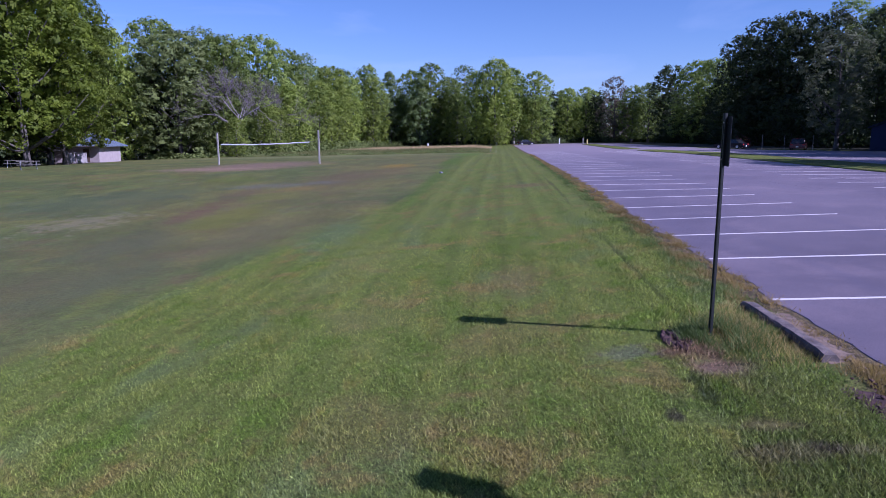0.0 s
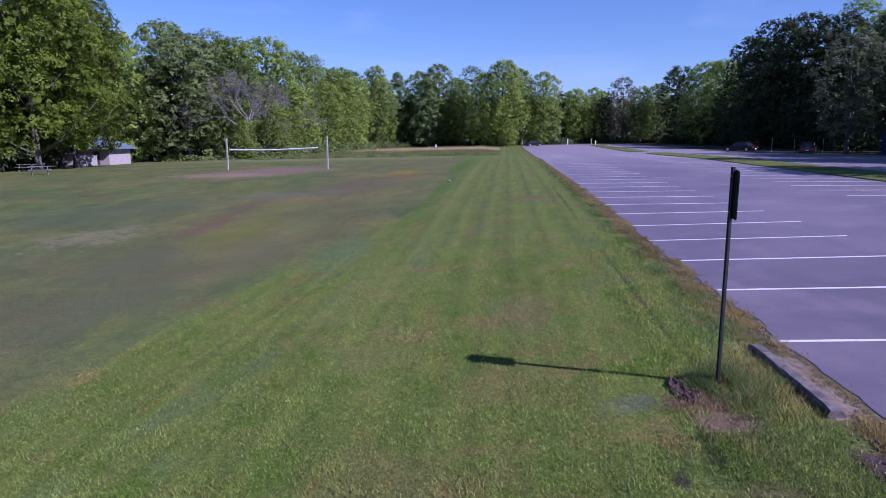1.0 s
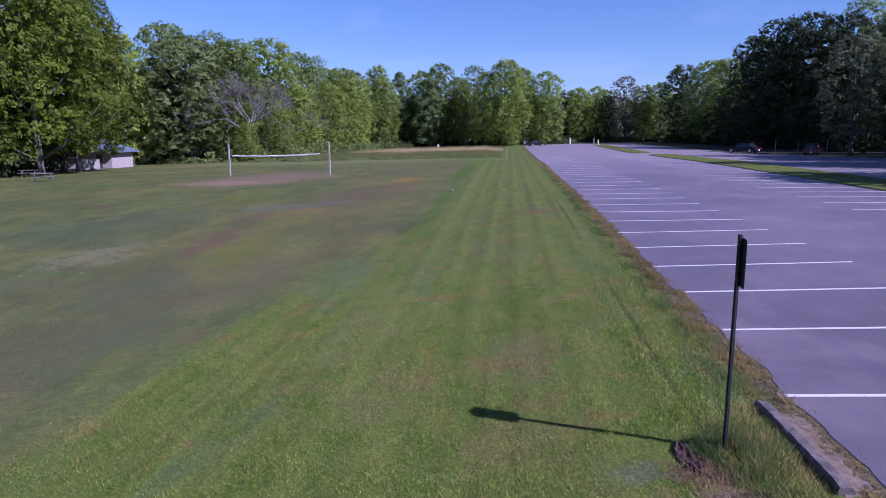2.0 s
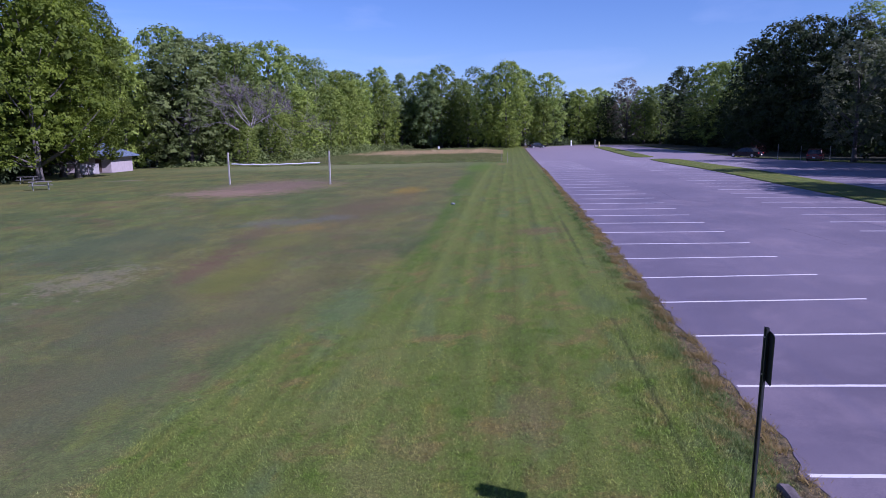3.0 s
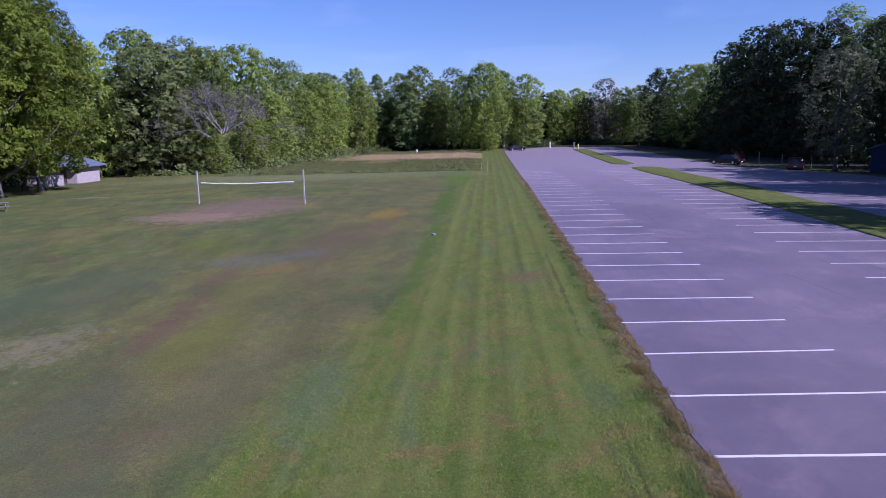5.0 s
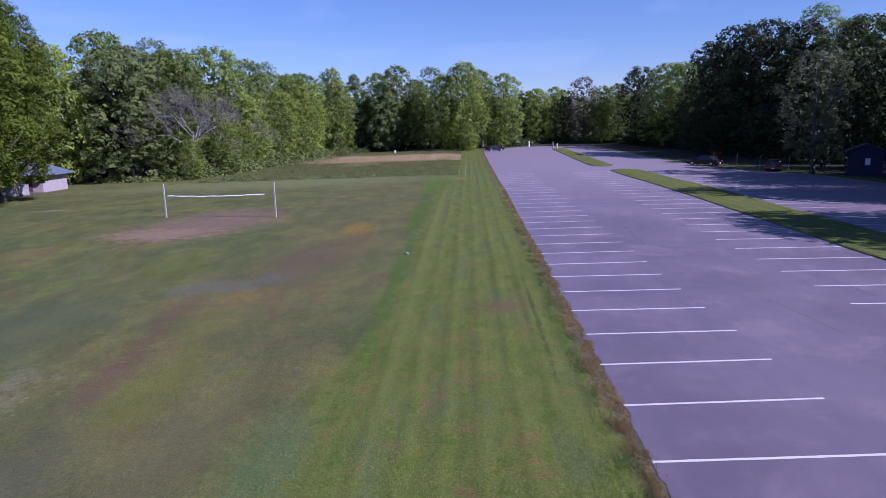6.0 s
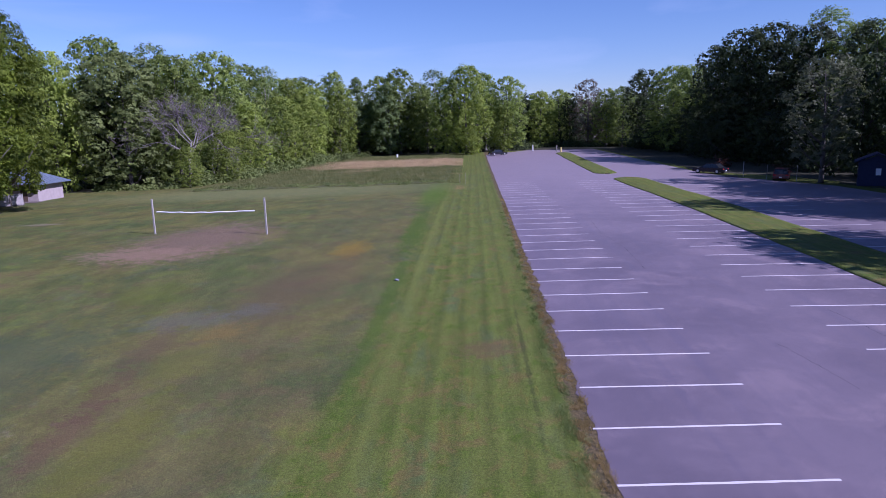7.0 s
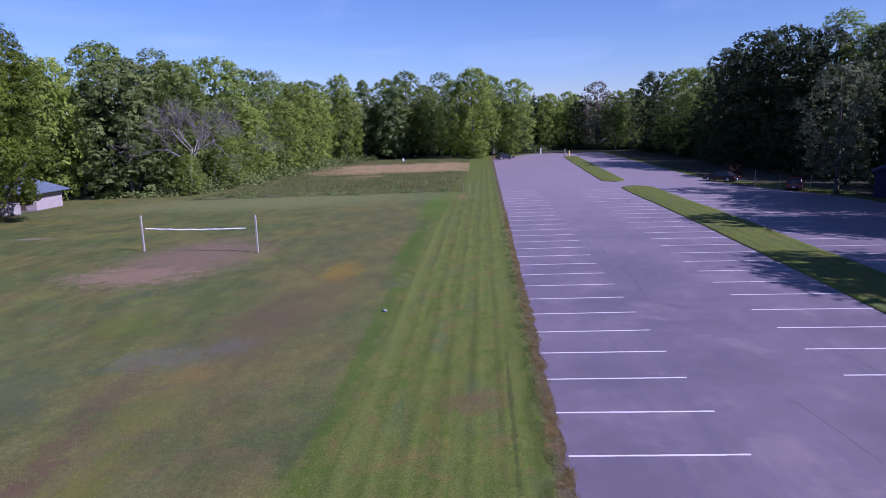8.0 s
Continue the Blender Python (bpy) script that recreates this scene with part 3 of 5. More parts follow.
def tree_meshes(seed, kind, height, radius, foot, boughs, sprays, leaves, size, leaf, bark=BARK, gaps=-0.8, flat=0.55, droop=0.25, bough=0.36, core=200, wild=0.10):
    """Trunk with limbs, and crown: two meshes. The crown is made of boughs, each a dome of leafy sprays with room between them."""
    rng = np.random.default_rng(seed)
    i = np.arange(boughs)
    u = np.clip((i + rng.uniform(0.1, 0.9, boughs)) / boughs, 0, 1) ** 0.92
    ang = i * 2.39996 + rng.normal(0, 0.35, boughs)
    base = crown_shape(kind, u)
    br = radius * bough * rng.uniform(0.6, 1.4, boughs) * (0.6 + 0.45 * base)
    out = np.stack([np.cos(ang), np.sin(ang), 0 * u], 1)
    ball = np.stack([np.cos(ang) * base, np.sin(ang) * base, u * (height - foot) / radius], 1)
    r = np.maximum(0.0, radius * base * (1 + 0.17 * lumps(ball, rng, 2.6)) * (1 - 0.40 * rng.uniform(0, 1, boughs) ** 1.8) - 0.5 * br)
    squash = flat + (0.95 - flat) * u ** 1.6
    z = foot + (height - foot) * u - br * squash * 0.6 * u ** 2 + br * 0.3 * (1 - u)
    c = out * r[:, None] + np.array([0, 0, 1]) * z[:, None]
    d = rng.normal(size=(boughs, sprays, 3))
    d /= np.linalg.norm(d, axis=2, keepdims=True)
    face = out * (0.85 - 0.35 * u)[:, None] + np.array([0, 0, 1]) * (0.45 + 0.5 * u)[:, None]
    d = np.where((d * face[:, None]).sum(2, keepdims=True) < -0.05, -d, d)
    shape = np.stack([br * 1.1, br * 1.1, br * squash], 1)[:, None]
    shell = 0.80 + 0.22 * np.sqrt(rng.uniform(0, 1, (boughs, sprays, 1)))
    shell = np.where(rng.uniform(0, 1, shell.shape) < wild, shell * 1.22, shell)
    off = d * shape * shell
    off[:, :, 2] -= droop * (off[:, :, :2] ** 2).sum(2) / np.maximum(br, 0.3)[:, None] * (1 - 0.7 * u)[:, None]
    p = (c[:, None] + off).reshape(-1, 3)
    nd = d / np.stack([np.ones(boughs), np.ones(boughs), squash], 1)[:, None]
    nd = (nd / np.linalg.norm(nd, axis=2, keepdims=True)).reshape(-1, 3)
    keep = (lumps(p / radius, rng, 7.0) > gaps) & (p[:, 2] > 0.4 * foot + 0.1)
    p, nd = p[keep], nd[keep]
    k = len(p)
    spread = size * rng.uniform(0.8, 1.6, (k, 1, 1))
    q = (p[:, None] + rng.normal(0, 1, (k, leaves, 3)) * spread * np.array([1, 1, 0.6])).reshape(-1, 3)
    nrm = (nd[:, None] + np.array([0, 0, 0.25]) + rng.normal(0, 0.20, (k, leaves, 3))).reshape(-1, 3)
    # large inner leaf plates, added to block light and darken the crown
    cu = 0.03 + 0.90 * rng.beta(1.2, 1.05, core)
    ca, cd = rng.uniform(0, math.tau, core), radius * crown_shape(kind, cu) * rng.uniform(0.05, 0.60, core)
    q = np.concatenate([q, np.stack([np.cos(ca) * cd, np.sin(ca) * cd, foot + (height - foot) * cu * 0.94], 1)])
    nrm = np.concatenate([nrm, rng.normal(0, 1, (core, 3))])
    sizes = np.concatenate([size * rng.uniform(0.6, 1.3, len(q) - core), rng.uniform(0.32, 0.62, core)])
    v, f = leaf_quads(q, nrm, sizes, rng)
    crown = mesh_of("crown", v, f, leaf)
    bm = bmesh.new()
    top = height * 0.88
    lean = rng.normal(0, 0.25, 2)
    spine = [(lean[0] * t * t, lean[1] * t * t, -0.1 + (top + 0.1) * t) for t in (0, 0.05, 0.3, 0.55, 0.8, 1)]
    r0 = 0.018 * height
    tube(spine, [r0 * 1.5, r0, r0 * 0.8, r0 * 0.55, r0 * 0.3, 0.03], 8, bm)
    for e in c[:: max(1, boughs // 20)]:
        d = math.hypot(e[0], e[1])
        z0 = max(foot * 0.75, e[2] - d * 0.75 - 1.0)
        w = min(1, z0 / top)
        a = Vector((lean[0] * w * w, lean[1] * w * w, z0))
        e = Vector(e)
        mid = a.lerp(e, 0.5) + Vector((0, 0, -0.08 * d))
        rr = r0 * 0.40 * (1 - 0.6 * w)
        tube([a, mid, e], [rr, rr * 0.65, 0.025], 5, bm)
    trunk = mesh_from("trunk", bm, bark, True)
    return trunk, crown


def tree(name, meshes, m, label, group=""):
    ob = empty(name, m, label, "tree", group)
    for nm, me in zip(("trunk", "crown"), meshes):
        p = new(nm, me)
        p.parent = ob
    return ob


KINDS = {
    # name: (meshes, their height, label)
    "maple": (tree_meshes(11, "broad", 21, 7.6, 2.0, 190, 34, 7, 0.13, LEAF_FRESH, flat=0.36, droop=0.38, gaps=-1.0, bough=0.19, core=420, wild=0.06), 21, "tall maple with sunlit yellow-green leaves"),
    "maple_dark": (tree_meshes(12, "broad", 20, 7.2, 0.5, 230, 20, 7, 0.15, LEAF_DARK, flat=0.5, droop=0.40, gaps=-0.9, bough=0.155, core=420), 20, "dense maple with dark dull green leaves"),
    "maple_pale": (tree_meshes(22, "broad", 16, 4.6, 2.4, 105, 15, 6, 0.14, LEAF_PALE, flat=0.6, droop=0.6, gaps=-0.6, bough=0.17, core=60), 16, "maple with pale grey-green hanging leaves at the lot's edge"),
    "ash": (tree_meshes(13, "oval", 21, 5.8, 1.0, 150, 17, 5, 0.180, LEAF_MID, bough=0.21, core=300), 21, "tall broadleaf tree with mid-green leaves"),
    "oak": (tree_meshes(14, "broad", 20, 6.6, 0.8, 170, 16, 5, 0.185, LEAF_MID, bough=0.19, core=340), 20, "spreading broadleaf tree with mid-green leaves"),
    "poplar": (tree_meshes(15, "column", 22, 5.2, 1.0, 140, 17, 6, 0.165, LEAF_COOL, flat=0.8, bough=0.21, core=280), 22, "upright poplar with cool green leaves"),
    "elm": (tree_meshes(16, "oval", 19, 5.8, 0.5, 160, 16, 5, 0.180, LEAF_BRIGHT, droop=0.35, bough=0.20, core=300), 19, "leafy tree with fresh light green leaves"),
    "birch": (tree_meshes(17, "oval", 21, 3.8, 4.5, 70, 15, 6, 0.14, LEAF_COOL, PALE_BARK, flat=0.8, bough=0.25, core=20, wild=0.15), 21, "slender thin-leaved tree standing above the others"),
    "shade": (tree_meshes(18, "broad", 20, 6.6, 0.4, 160, 15, 5, 0.195, LEAF_SHADED, bough=0.20, core=560, wild=0.14), 20, "large tree with dense foliage coloured dark for shade"),
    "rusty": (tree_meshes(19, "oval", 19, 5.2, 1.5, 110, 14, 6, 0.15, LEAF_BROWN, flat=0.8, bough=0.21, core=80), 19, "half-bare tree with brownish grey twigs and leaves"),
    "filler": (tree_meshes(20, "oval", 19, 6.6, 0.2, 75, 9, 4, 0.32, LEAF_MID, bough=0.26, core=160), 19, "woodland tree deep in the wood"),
    "filler_dark": (tree_meshes(21, "broad", 19, 7.4, 0.2, 80, 10, 4, 0.34, LEAF_SHADED, gaps=-1.2, bough=0.28, core=800), 19, "dense woodland tree with shade put into its leaf colour"),
}


def plant(kind, x, y, h, wide=1.0, turn=None, group="", label=""):
    meshes, tall, text = KINDS[kind]
    s = h / tall
    m = pose(x, y, terrain(x, y), 0, 0, R.uniform(0, 360) if turn is None else turn) @ Matrix.Diagonal((s * wide, s * wide, s, 1))
    return tree("tree", meshes, m, label or text, group)


# the picnic grove and the wood west of the field
WEST = [
    ("maple", -53.8, 69.6, 23.4, 0.88), ("maple", -55.6, 79.0, 24.0, 0.78), ("maple", -60.2, 82.5, 24.0, 0.80), ("oak", -62, 71, 22, 1.0), ("oak", -63, 62, 20, 1.0), ("oak", -72, 84, 21, 1.0), ("elm", -68.0, 111.0, 22.5, 0.8),
    ("maple_dark", -57.5, 114, 22.0, 1.0), ("oak", -65.8, 123, 26.0, 0.9), ("oak", -74, 112, 22.0, 1.0), ("filler_dark", -64.0, 118, 18.0, 0.8), ("filler_dark", -67.5, 76.0, 15.0, 0.8), ("filler_dark", -72.0, 82.0, 17.0, 0.8), ("filler_dark", -66.0, 64.0, 13.0, 0.8), ("filler_dark", -62.5, 76.5, 16.0, 0.7), ("filler_dark", -59.5, 66.0, 16.0, 0.7), ("filler_dark", -70.0, 93.0, 16.0, 0.8), ("ash", -75, 99, 21.5, 0.8),
    ("oak", -50.0, 117, 21.4, 0.8), ("birch", -60.0, 131, 25.7, 1.0), ("ash", -54.5, 125, 22.5, 1.0),
    ("oak", -48.2, 129, 23.0, 0.95), ("elm", -44.5, 107.5, 6.5, 1.0), ("elm", -42.0, 117, 9.0, 1.0), ("elm", -42.3, 124, 8.5, 1.0), ("oak", -45.8, 139, 21.7, 0.9), ("elm", -43.0, 132, 13.8, 0.95),
    ("birch", -45.0, 151, 22.2, 1.0), ("elm", -40.8, 147, 15.5, 0.95), ("elm", -41.5, 160, 20.0, 0.95), ("oak", -48.0, 164, 21.0, 1.0),
    ("elm", -41.0, 174, 19.0, 0.9), ("ash", -44.3, 183, 22.0, 0.9),
]
NORTH = [
    ("ash", -39.6, 195, 24.0, 0.85), ("elm", -37, 191, 20, 0.8), ("poplar", -33.8, 203, 22.5, 1.0), ("ash", -27, 205, 23.0, 0.9), ("poplar", -23.8, 197, 20, 1.0), ("ash", -21.0, 200, 24.5, 0.85),
    ("ash", -15.5, 203, 20.5, 0.9), ("birch", -11.0, 207, 24.2, 1.2), ("ash", -12.8, 197, 19.0, 0.8), ("elm", -6.8, 188, 20.6, 0.75), ("elm", -1.5, 185.5, 23.4, 0.85), ("ash", 3.2, 196, 22.0, 0.8), ("birch", 4.0, 204, 22.0, 1.0),
    ("ash", 10.2, 195, 20.6, 0.95), ("elm", 9.0, 193, 12.6, 0.8), ("elm", -0.6, 182.0, 7.5, 1.0),
    ("elm", 21.5, 217, 17.2, 0.9), ("ash", 28.0, 222, 17.8, 0.9), ("rusty", 35.4, 211, 20.0, 1.0), ("shade", 30.5, 216, 14.5, 0.7), ("ash", 39.8, 206, 17.0, 0.9),
]
# most filler_dark trees here are unseen, added to throw the lots' shadows
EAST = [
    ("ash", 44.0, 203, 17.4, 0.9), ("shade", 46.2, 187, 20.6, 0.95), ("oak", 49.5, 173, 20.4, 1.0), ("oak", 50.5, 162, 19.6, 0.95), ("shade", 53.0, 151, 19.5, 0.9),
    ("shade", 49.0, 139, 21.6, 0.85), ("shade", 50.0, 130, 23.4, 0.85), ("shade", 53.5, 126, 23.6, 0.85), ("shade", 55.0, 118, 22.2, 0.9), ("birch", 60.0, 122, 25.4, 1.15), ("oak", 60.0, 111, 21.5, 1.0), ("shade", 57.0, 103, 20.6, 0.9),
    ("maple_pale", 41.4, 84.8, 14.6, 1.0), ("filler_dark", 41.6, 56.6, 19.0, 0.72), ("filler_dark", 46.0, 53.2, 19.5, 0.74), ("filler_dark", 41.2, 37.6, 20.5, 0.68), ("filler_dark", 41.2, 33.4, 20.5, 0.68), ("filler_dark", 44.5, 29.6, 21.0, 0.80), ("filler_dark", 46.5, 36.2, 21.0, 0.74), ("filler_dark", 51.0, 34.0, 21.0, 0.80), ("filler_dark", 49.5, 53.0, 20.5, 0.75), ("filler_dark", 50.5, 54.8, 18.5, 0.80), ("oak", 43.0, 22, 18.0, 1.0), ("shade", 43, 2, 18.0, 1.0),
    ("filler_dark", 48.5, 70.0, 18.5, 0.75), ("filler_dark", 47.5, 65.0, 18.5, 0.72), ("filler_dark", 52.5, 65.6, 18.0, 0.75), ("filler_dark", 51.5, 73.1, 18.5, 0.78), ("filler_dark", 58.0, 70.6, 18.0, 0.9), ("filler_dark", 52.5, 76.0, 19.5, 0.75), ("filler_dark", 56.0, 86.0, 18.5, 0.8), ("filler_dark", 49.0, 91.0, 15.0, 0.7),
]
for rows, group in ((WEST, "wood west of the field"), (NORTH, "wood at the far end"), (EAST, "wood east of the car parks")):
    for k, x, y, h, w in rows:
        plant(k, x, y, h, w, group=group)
# deeper rows
for i in range(15):
    plant("filler", -84 - R.uniform(0, 8), 60 + i * 9 + R.uniform(-2, 2), R.uniform(18, 22), group="wood west of the field")
for i in range(9):
    plant("filler", -56 - R.uniform(0, 6), 136 + i * 9 + R.uniform(-2, 2), R.uniform(16, 19), group="wood west of the field")
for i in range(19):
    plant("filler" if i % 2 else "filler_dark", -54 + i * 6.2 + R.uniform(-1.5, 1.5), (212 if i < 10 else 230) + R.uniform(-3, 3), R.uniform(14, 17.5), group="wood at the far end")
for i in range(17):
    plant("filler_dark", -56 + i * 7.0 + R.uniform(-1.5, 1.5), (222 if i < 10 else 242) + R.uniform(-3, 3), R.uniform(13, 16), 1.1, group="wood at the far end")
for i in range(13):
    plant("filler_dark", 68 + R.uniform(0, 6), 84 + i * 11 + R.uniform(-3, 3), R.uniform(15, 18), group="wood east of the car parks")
# low row hidden in the wood, added to keep sun off the ground
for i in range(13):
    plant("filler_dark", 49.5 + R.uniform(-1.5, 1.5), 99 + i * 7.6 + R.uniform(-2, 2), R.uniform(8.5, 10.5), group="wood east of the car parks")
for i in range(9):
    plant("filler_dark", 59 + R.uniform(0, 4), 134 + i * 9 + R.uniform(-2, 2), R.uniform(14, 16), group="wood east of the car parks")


# ---- sign post, wheel stop, verge ----
def on(x, y, dz=0.0, turn=0.0, rx=0.0, ry=0.0):
    return pose(x, y, terrain(x, y) + dz, rx, ry, turn)


def sign_post(m):
    ob = empty("sign_post", m, "dark green steel sign post standing in the grass verge", "sign post", "stall signs")
    # hat-shaped channel, open towards the lot
    prof = [(-0.006, -0.040), (0.0, -0.040), (0.0, -0.022), (0.028, -0.014), (0.028, 0.014), (0.0, 0.022), (0.0, 0.040), (-0.006, 0.040), (-0.006, 0.018), (0.022, 0.010), (0.022, -0.010), (-0.006, -0.018)]
    bm = bmesh.new()
    rings = [[bm.verts.new((x - 0.02, y, z)) for x, y in prof] for z in (-0.3, 2.47)]
    k = len(prof)
    for i in range(k):
        bm.faces.new((rings[0][i], rings[0][(i + 1) % k], rings[1][(i + 1) % k], rings[1][i]))
    bm.faces.new(rings[1])
    post = part("post", bm, POST_STEEL, ob)
    plate = bmesh.new()
    w, h, r = 0.155, 0.265, 0.035
    pts = []
    for cx, cy, a0 in ((w - r, h - r, 0), (-w + r, h - r, 90), (-w + r, -h + r, 180), (w - r, -h + r, 270)):
        pts += [(cx + r * math.cos(radians(a0 + a)), cy + r * math.sin(radians(a0 + a))) for a in (0, 30, 60, 90)]
    for x in (0.012, 0.016):
        vs = [plate.verts.new((x, y, 2.175 + z)) for y, z in pts]
        plate.faces.new(vs if x > 0.014 else vs[::-1])
    plate.verts.ensure_lookup_table()
    q = len(pts)
    for i in range(q):
        j = (i + 1) % q
        plate.faces.new((plate.verts[i], plate.verts[j], plate.verts[q + j], plate.verts[q + i]))
    part("sign_plate", plate, SIGN_BACK, ob, "bare metal back of a sign plate")
    face = box(0.003, 0.27, 0.47, 0.0185, 0, 1.94, 0)
    part("sign_face", face, SIGN_FACE, ob, "blue printed sign face")
    for z in (1.98, 2.37):
        bm = tube([(-0.03, 0, z), (0.024, 0, z)], [0.008, 0.008], 6)
        part("bolt", bm, BOLT, ob)
    return ob


first = sign_post(on(2.23, 5.64, 0.0, -2.2) @ pose(0, 0, 0, 2, 0, 0))
copy_thing(first, on(2.16, 1.20, 0.0, -4.0))


def wheel_stop(m):
    ob = empty("wheel_stop", m, "worn concrete wheel stop sunk in the weedy verge", "wheel stop")
    bm = bmesh.new()
    rows = []
    for i in range(15):
        y = -1.08 + 2.16 * i / 14
        j = lambda: R.normal(0, 0.004)
        end = 0.02 if i in (0, 14) else 0.0
        rows.append([bm.verts.new(p) for p in ((-0.085 + j(), y, -0.15), (-0.078 + j(), y, 0.135 - end), (-0.058 + j(), y, 0.155 - end + j()), (0.058 + j(), y, 0.15 - end + j()), (0.08 + j(), y, 0.11 - end), (0.09 + j(), y, -0.15))])
    for a, b in zip(rows, rows[1:]):
        for q in range(5):
            bm.faces.new((a[q], a[q + 1], b[q + 1], b[q]))
    bm.faces.new(rows[0][::-1])
    bm.faces.new(rows[-1])
    part("block", bm, CONCRETE, ob)
    for y in (-0.7, 0.7):
        part("pin", tube([(0, y, 0.10), (0, y, 0.160)], [0.012, 0.012], 7), TRIM_BROWN, ob, "rusty steel anchor pin")


wheel_stop(on(3.08, 5.81, -0.075, 1.0))

# bare soil beside the post; raised, with the dug hole's shade in its colour
bm = bmesh.new()
bmesh.ops.create_grid(bm, x_segments=40, y_segments=40, size=0.5)
for v in bm.verts:
    d = v.co.length + 0.06 * noise.noise(v.co * 5) + 0.03 * noise.noise(v.co * 13)
    q = noise.noise(v.co * 8) * 0.035 + noise.noise(v.co * 21) * 0.022
    v.co.z = 0.016 + 1.1 * q
    if d > 0.36:
        v.co.z = -0.06
soil = new("soil_mound", mesh_from("soil_mound", bm, SOIL, True))
soil.matrix_basis = on(1.80, 5.50, 0.0) @ Matrix.Diagonal((0.42, 1.0, 1, 1))
tagged(soil, "ragged patch of dug soil in the lawn, dark brown for a shaded hole", "soil")

# dry soil banked between the wheel stop and the asphalt
bm = bmesh.new()
rows = []
for i in range(90):
    y = 4.60 + 2.25 * i / 89
    end = ease(4.60, 5.0, y) * (1 - ease(6.4, 6.85, y))
    row = []
    for w in (0, 0.1, 0.2, 0.3, 0.4, 0.5, 0.6, 0.7, 0.8, 0.9, 1.0):
        x = 3.075 + w * 0.36
        rise = 0.07 * (1 - w) ** 1.2 + 0.016 * noise.noise(Vector((x * 9, y * 7, 1))) + 0.010 * noise.noise(Vector((x * 25, y * 22, 1)))
        row.append(bm.verts.new((x + 0.03 * w * noise.noise(Vector((w, y * 4, 3))), y, terrain(x, y) - 0.03 + end * rise + (0.022 * end))))
    rows.append(row)
for a, b in zip(rows, rows[1:]):
    for q in range(10):
        bm.faces.new((a[q], a[q + 1], b[q + 1], b[q]))
tagged(new("soil_bank", mesh_from("soil_bank", bm, DRY_SOIL, True)), "dry brown soil banked against the wheel stop", "soil", kind="structure")


# torn soil along the verge, short of the wheel stop
bm = bmesh.new()
rows = []
for i in range(110):
    y = 1.2 + 3.5 * i / 109
    end = ease(1.2, 1.8, y) * (1 - ease(3.5, 4.3, y))
    row = []
    for w in range(15):
        x = 2.86 + 0.042 * w + 0.06 * noise.noise(Vector((1, y * 2.2, 3)))
        crest = math.sin(math.pi * w / 14)
        clod = 0.035 * noise.noise(Vector((x * 7, y * 6, 1))) + 0.030 * noise.noise(Vector((x * 17, y * 15, 1))) + 0.015 * noise.noise(Vector((x * 40, y * 37, 1)))
        row.append(bm.verts.new((x, y, terrain(x, y) - 0.03 + end * (0.032 * crest ** 0.5 + crest * clod))))
    rows.append(row)
for a, b in zip(rows, rows[1:]):
    for q in range(14):
        bm.faces.new((a[q], a[q + 1], b[q + 1], b[q]))
tagged(new("soil_bank", mesh_from("soil_bank", bm, SOIL, True)), "torn dark reddish soil along the lawn's edge", "soil", kind="structure")


def blades(name, label, category, spots, height, width, material, seed, lean=0.5, scale=1.0):
    """Grass blades as bent slivers; spots: rows of x, y, z."""
    rng = np.random.default_rng(seed)
    p = np.asarray(spots)
    m = len(p)
    a = rng.uniform(0, math.tau, m)
    h = height * rng.uniform(0.55, 1.35, m) * scale
    w = width * rng.uniform(0.7, 1.4, m)
    side = np.stack([np.cos(a), np.sin(a), 0 * a], 1) * w[:, None] * 0.5
    b = rng.uniform(0, math.tau, m)
    tip = np.stack([np.cos(b) * lean * h, np.sin(b) * lean * h, h], 1) * rng.uniform(0.6, 1.2, (m, 1))
    base = p - np.array([0, 0, 0.012])
    verts = np.stack([base - side, base + side, p + tip], 1).reshape(-1, 3)
    ob = new(name, mesh_of(name, verts, np.arange(m * 3).reshape(m, 3), material))
    return tagged(ob, label, category, kind="stuff")


def scatter(rng, m, x0, x1, y0, y1):
    x, y = rng.uniform(x0, x1, m), rng.uniform(y0, y1, m)
    return np.stack([x, y, [terrain(a, b) for a, b in zip(x, y)]], 1)


rng = np.random.default_rng(3)
k = 520000
d = 1.6 + 17 * rng.uniform(0, 1, k) ** 1.8          # thick near the start, thinning out ahead
d = d + rng.normal(0, 0.7, k) * np.clip(3.6 - d, 0, 2) / 2
x = rng.uniform(-7.6, 3.30, k)
q = np.clip((30 - d) / 23, 0, 1)
keep = (x > -3.5 - 3.4 * q * q * (3 - 2 * q) + rng.normal(0, 0.16, k)) & (rng.uniform(0, 1, k) < np.clip((19 - d) / 8, 0, 1))
x, d = x[keep], d[keep]
bare = (x > 2.92 + rng.normal(0, 0.05, len(x))) & (d < 4.75)
for cx, cy, rx, ry in ((2.0, 4.66, 0.30, 0.24), (2.0, 3.3, 0.24, 0.12), (0.9, 5.1, 0.16, 0.12)):    # worn spots
    worn = ((x - cx) / rx) ** 2 + ((d - cy) / ry) ** 2 + rng.normal(0, 0.35, len(x)) < 1
    bare |= worn & (rng.uniform(0, 1, len(x)) < 0.8)
x, d = x[~bare], d[~bare]
more = 90000                                        # and thinning out behind
b = 1.6 - 7 * rng.uniform(0, 1, more) ** 2.2
w = rng.uniform(-7.4, 3.30, more)
fade = rng.uniform(0, 1, more) < np.clip((w + 7.4) / 1.5, 0, 1)
x, d = np.concatenate([x, w[fade]]), np.concatenate([d, b[fade]])
spots = np.stack([x, d, [terrain(a, b) for a, b in zip(x, d)]], 1)
